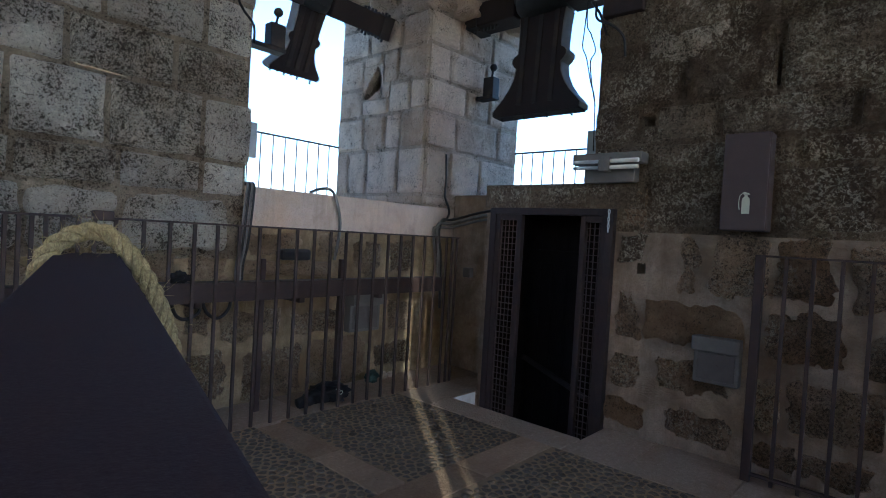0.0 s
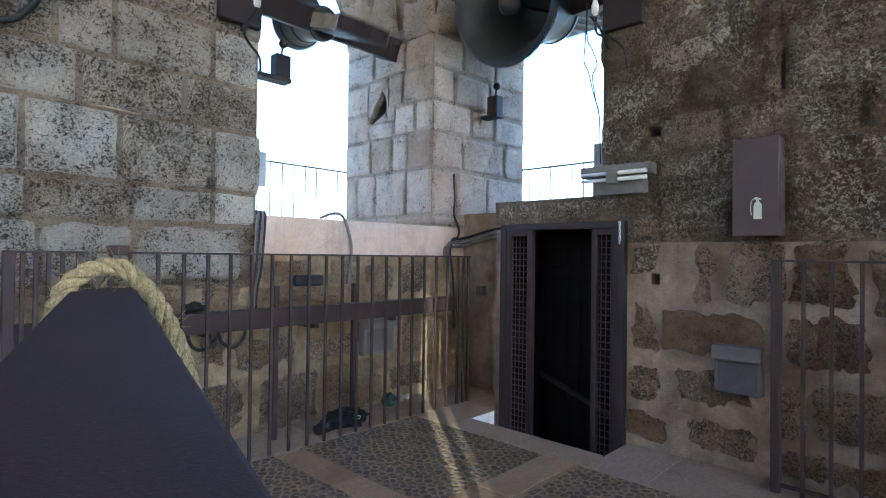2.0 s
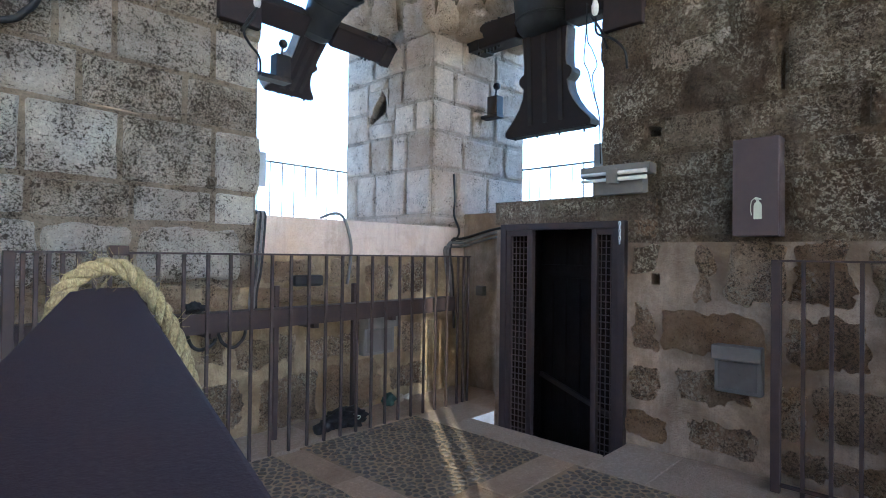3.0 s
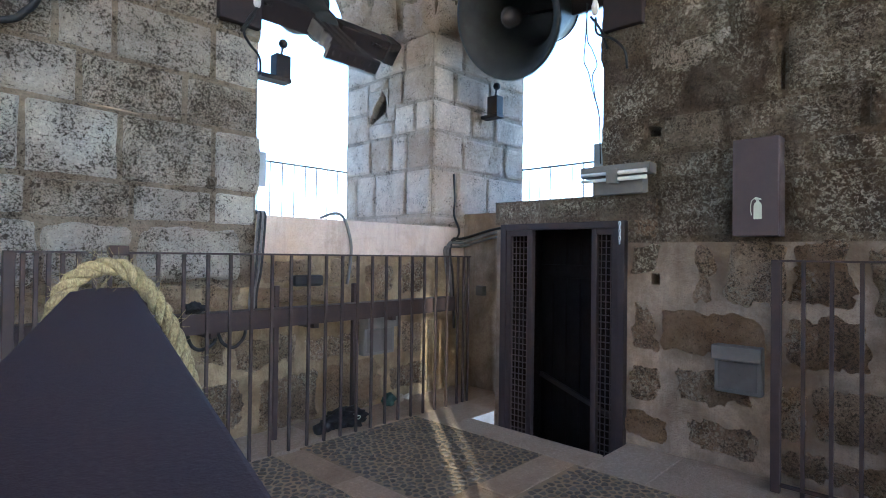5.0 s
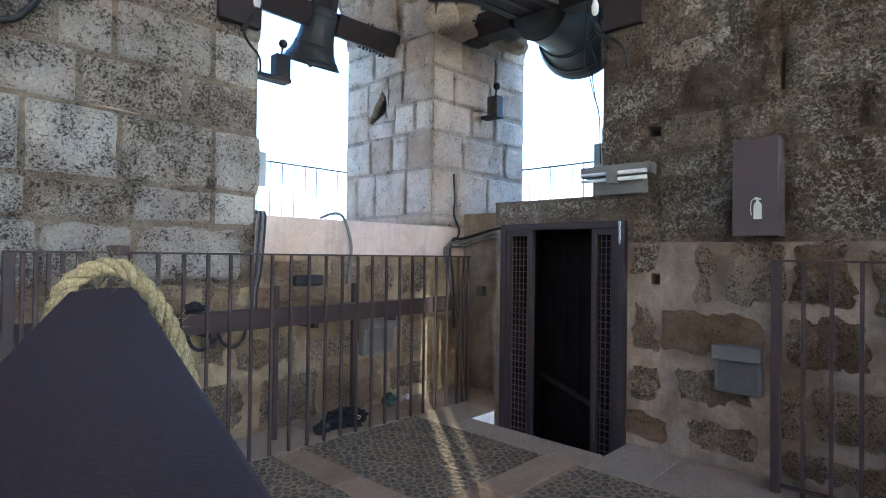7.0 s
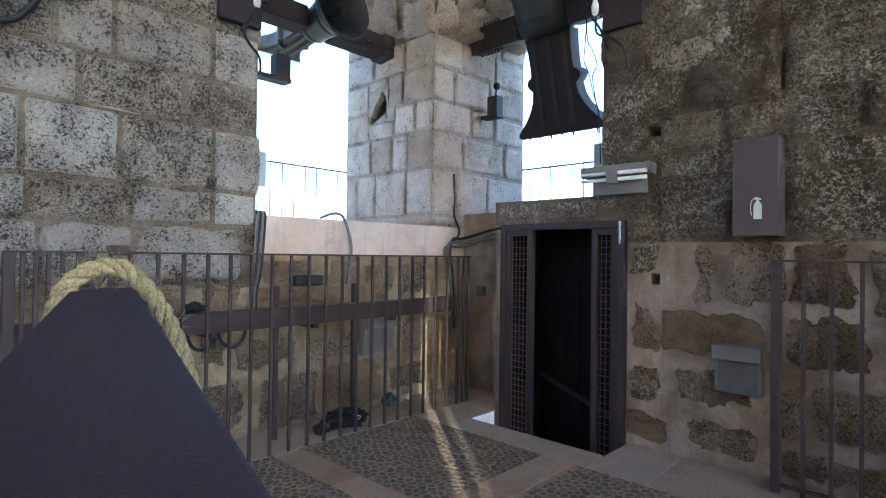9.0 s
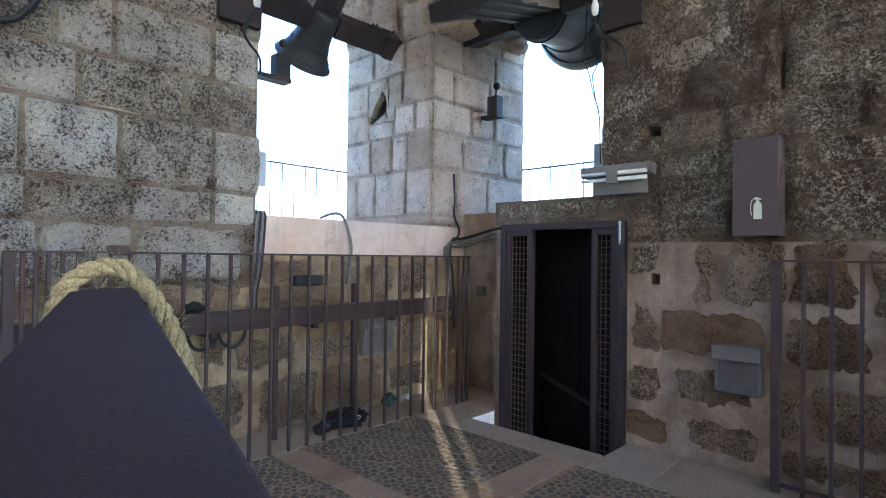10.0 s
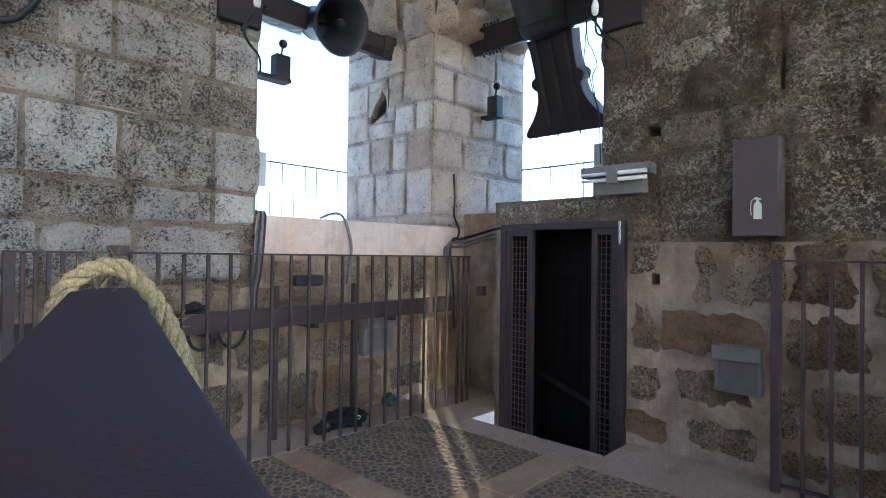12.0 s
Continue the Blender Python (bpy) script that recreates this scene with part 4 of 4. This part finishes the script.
cable("thick grey cable looped over the rendered parapet", [(-0.98, 0.5, 1.36), (-0.96, 0.38, 1.385), (-0.9, 0.355, 1.37), (-0.855, 0.35, 1.28), (-0.825, 0.35, 1.15), (-0.835, 0.355, 1.0), (-0.85, 0.36, 0.9)], 0.011)
for k, (o, drop) in enumerate(((0.0, 0.77), (0.03, 0.6), (-0.035, 0.9))):
    cable("grey conduit bent round the corner of the wall", [(NOOK - 0.03, -0.25, 1.33 + o), (NOOK - 0.03, 0.0, 1.3 + o), (NOOK - 0.03, 0.13, 1.277 + o), (NOOK - 0.035, 0.24, 1.25 + o), (0.323, 0.35, 1.22 + o), (0.2 + o, 0.352, 1.215 + o), (0.165 + o, 0.352, 1.16), (0.172 + o, 0.352, 1.07), (0.2 + o, 0.352, 0.93), (0.225 + o, 0.352, drop - 0.1)], 0.011 if k else 0.014, (CABLE, RUBBER, CABLE)[k])
cable("dark cable rising over the parapet in the corner", [(0.2, 0.36, 1.2), (0.3, 0.36, 1.27), (0.31, 0.36, 1.34), (0.26, 0.37, 1.45), (0.265, 0.372, 1.6), (0.25, 0.372, 1.8)], 0.009, RUBBER)
cable("black hose looped on the wall below the channel", [(-1.95, 0.34, 0.72), (-1.92, 0.33, 0.6), (-1.86, 0.33, 0.565), (-1.79, 0.33, 0.6), (-1.78, 0.33, 0.67), (-1.74, 0.33, 0.59), (-1.67, 0.33, 0.56), (-1.61, 0.33, 0.62), (-1.6, 0.34, 0.72)], 0.01, RUBBER, "hose")
cable("thick dark cable clipped to the upper wall", [(-3.1, 0.355, 2.05), (-2.76, 0.355, 2.13), (-2.68, 0.35, 2.19), (-2.63, 0.35, 2.28), (-2.6, 0.35, 2.5)], 0.016, RUBBER)
cable("thin twisted cable hanging beside the bell opening", [(0.02, -0.99, 2.75), (0.02, -0.975, 2.5), (0.02, -0.968, 2.376), (0.02, -1.0, 2.3), (0.02, -1.04, 2.14), (0.02, -1.075, 2.03), (0.02, -1.085, 1.85), (0.02, -1.09, 1.7)], 0.004, RUBBER)
cable("thin twisted cable hanging beside the bell opening", [(0.02, -0.985, 2.75), (0.02, -0.99, 2.52), (0.02, -1.023, 2.443), (0.02, -1.06, 2.336), (0.02, -1.03, 2.27), (0.015, -1.05, 2.139), (0.02, -1.083, 1.98)], 0.004, RUBBER)


def bearing(label, wall_put, a0, a1, z0, z1, lamp_a, cables):
    root = thing("bearing_board", label, "board", group="bearing boards")
    b = box(a0, a1, -0.05, 0.02, z0, z1, 0.008)
    for v in b.verts:
        v.co = wall_put(v.co.x, v.co.z, v.co.y)
    part("board", b, WOOD_DARK, root)
    lathe_b = lathe([(0.001, -0.05), (0.014, -0.045), (0.021, -0.03), (0.022, 0.01), (0.016, 0.03), (0.012, 0.05), (0.001, 0.052)], 14)
    for v in lathe_b.verts:
        v.co = wall_put(lamp_a, z0 + 0.16, -0.07) + v.co
    part("insulator", lathe_b, WHITE, root, "white plastic insulator", True)
    for pts in cables:
        part("wire", tube(smooth_path([wall_put(*p) for p in pts], 6), 0.008, 8), RUBBER, root, smooth=True)


bearing("dark timber bearing board with wiring beside the opening", north, -1.79, -1.53, 2.46, 2.9, -1.575,
        [((-1.57, 2.6, -0.06), (-1.6, 2.5, -0.06), (-1.64, 2.42, -0.04), (-1.6, 2.36, -0.03), (-1.53, 2.3, -0.02), (-1.51, 2.2, 0.0)), ((-1.5, 2.75, -0.06), (-1.56, 2.6, -0.07), (-1.62, 2.5, -0.06), (-1.65, 2.42, -0.02))])
bearing("dark timber bearing board with wiring beside the opening", east, -1.38, -1.13, 2.5, 2.95, -1.09,
        [((-1.09, 2.6, -0.06), (-1.1, 2.5, -0.06), (-1.2, 2.44, -0.05), (-1.27, 2.36, -0.04), (-1.28, 2.25, -0.02)), ((-1.05, 2.62, -0.05), (-1.12, 2.52, -0.06), (-1.15, 2.4, -0.02))])


def bearing_block(label, put, jamb, out, d, top):
    """An iron pillow block bolted to the jamb, with ragged bolt ends below."""
    root = thing("bearing_block", label, "bearing", group="bearing blocks")

    def pb(a0, a1, d0, d1, z0, z1, bev):
        b = box(min(a0, a1), max(a0, a1), d0, d1, z0, z1, bev)
        for v in b.verts:
            v.co = put(v.co.x, v.co.z, v.co.y)
        return b
    part("plate", pb(jamb, jamb + out * 0.3, d - 0.16, d + 0.16, top - 0.3, top + 0.12, 0.006), IRON, root)
    part("block", pb(jamb, jamb + out, d - 0.11, d + 0.11, top - 0.16, top + 0.08, 0.012), IRON, root)
    rr = random.Random(7)
    for k in range(6):
        a = jamb + out * (0.12 + 0.16 * k)
        part("bolt", pb(a - 0.007, a + 0.007, d - 0.09, d - 0.075, top - 0.17 - rr.uniform(0.02, 0.06), top - 0.15, 0.002), IRON, root)
        part("bolt", pb(a - 0.007, a + 0.007, d + 0.03, d + 0.045, top - 0.17 - rr.uniform(0.02, 0.06), top - 0.15, 0.002), IRON, root)


bearing_block("black iron bearing block bolted to the stone jamb", north, ON[0], 0.17, 0.54, 2.79)
bearing_block("black iron bearing block bolted to the stone jamb", east, OE[0], 0.17, 0.524, 2.93)


def limit_switch(label, at, turn, reach):
    root = thing("limit_switch", label, "switch", at, "limit switches", turn)
    part("arm", box(-reach, 0.06, -0.05, 0.05, -0.03, 0.0, 0.004), IRON, root)
    part("box", box(-0.055, 0.055, -0.045, 0.045, 0.0, 0.16, 0.005), IRON, root)
    part("rod", tube([(0.0, 0, 0.15), (0.015, 0, 0.23)], 0.009), IRON, root)
    b = bmesh.new()
    bmesh.ops.create_uvsphere(b, u_segments=14, v_segments=8, radius=0.032, matrix=Matrix.Translation((0.017, 0, 0.25)))
    part("knob", b, IRON, root, smooth=True)


limit_switch("black iron limit switch with a ball lever on a bracket", (-1.18, 0.72, 2.33), 0, 0.335)
limit_switch("black iron limit switch with a ball lever on a bracket", (0.66, 0.26, 2.36), -90, 0.14)

for x0, x1, y0, y1, z0, z1 in ((-1.3, -0.87, 1.46, 1.5, 1.66, 1.95), (1.2, 1.23, -0.8, -0.41, 1.87, 2.1)):
    sign = thing("sign_board", "plain blue-grey sign panel fixed to the outer fence", "sign", group="sign panels")
    part("panel", box(x0, x1, y0, y1, z0, z1, 0.006), LIGHT_GREY, sign)
part("white_edge", box(PIT[0] + 0.004, -0.035, PIT[2] - 0.006, PIT[2], -0.3, -0.006), WHITE, floor, "white painted edge of the stair pit")

inner = thing("wooden_door", "dark plank door with a diagonal brace inside the stairwell", "door")
# Planks share the near-black colour that carries the stairwell's shade.
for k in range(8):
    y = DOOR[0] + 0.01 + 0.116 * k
    part("plank", box(0.5, 0.53, max(y, DOOR[0] + 0.01), min(y + 0.112, DOOR[1] - 0.01), -1.3, 1.322, 0.004), DEEP_SHADE, inner)
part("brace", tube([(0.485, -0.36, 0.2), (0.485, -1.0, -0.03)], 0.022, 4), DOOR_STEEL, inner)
part("ledge", box(0.47, 0.5, DOOR[0] + 0.02, DOOR[1] - 0.02, 0.95, 1.05, 0.005), DEEP_SHADE, inner)


# ---- motions ----
def swing(t, start, period, rush):
    """Degrees turned: the bell runs faster at the bottom than at the top."""
    turns = (t - start) / period
    k = math.floor(turns + 0.5)
    return 360 * k + 2 * math.degrees(math.atan(rush * math.tan(math.pi * (turns - k))))


def motions():
    walk(small_bell, [(k / 15, pose(*AXLE_N, swing(k / 15, 0.895, 1.546, 1.154), 0, 180)) for k in range(181)])
    walk(large_bell, [(k / 15, pose(*AXLE_E, swing(k / 15, 1.496, 3.075, 1.4), 0, 90)) for k in range(181)])


motions()
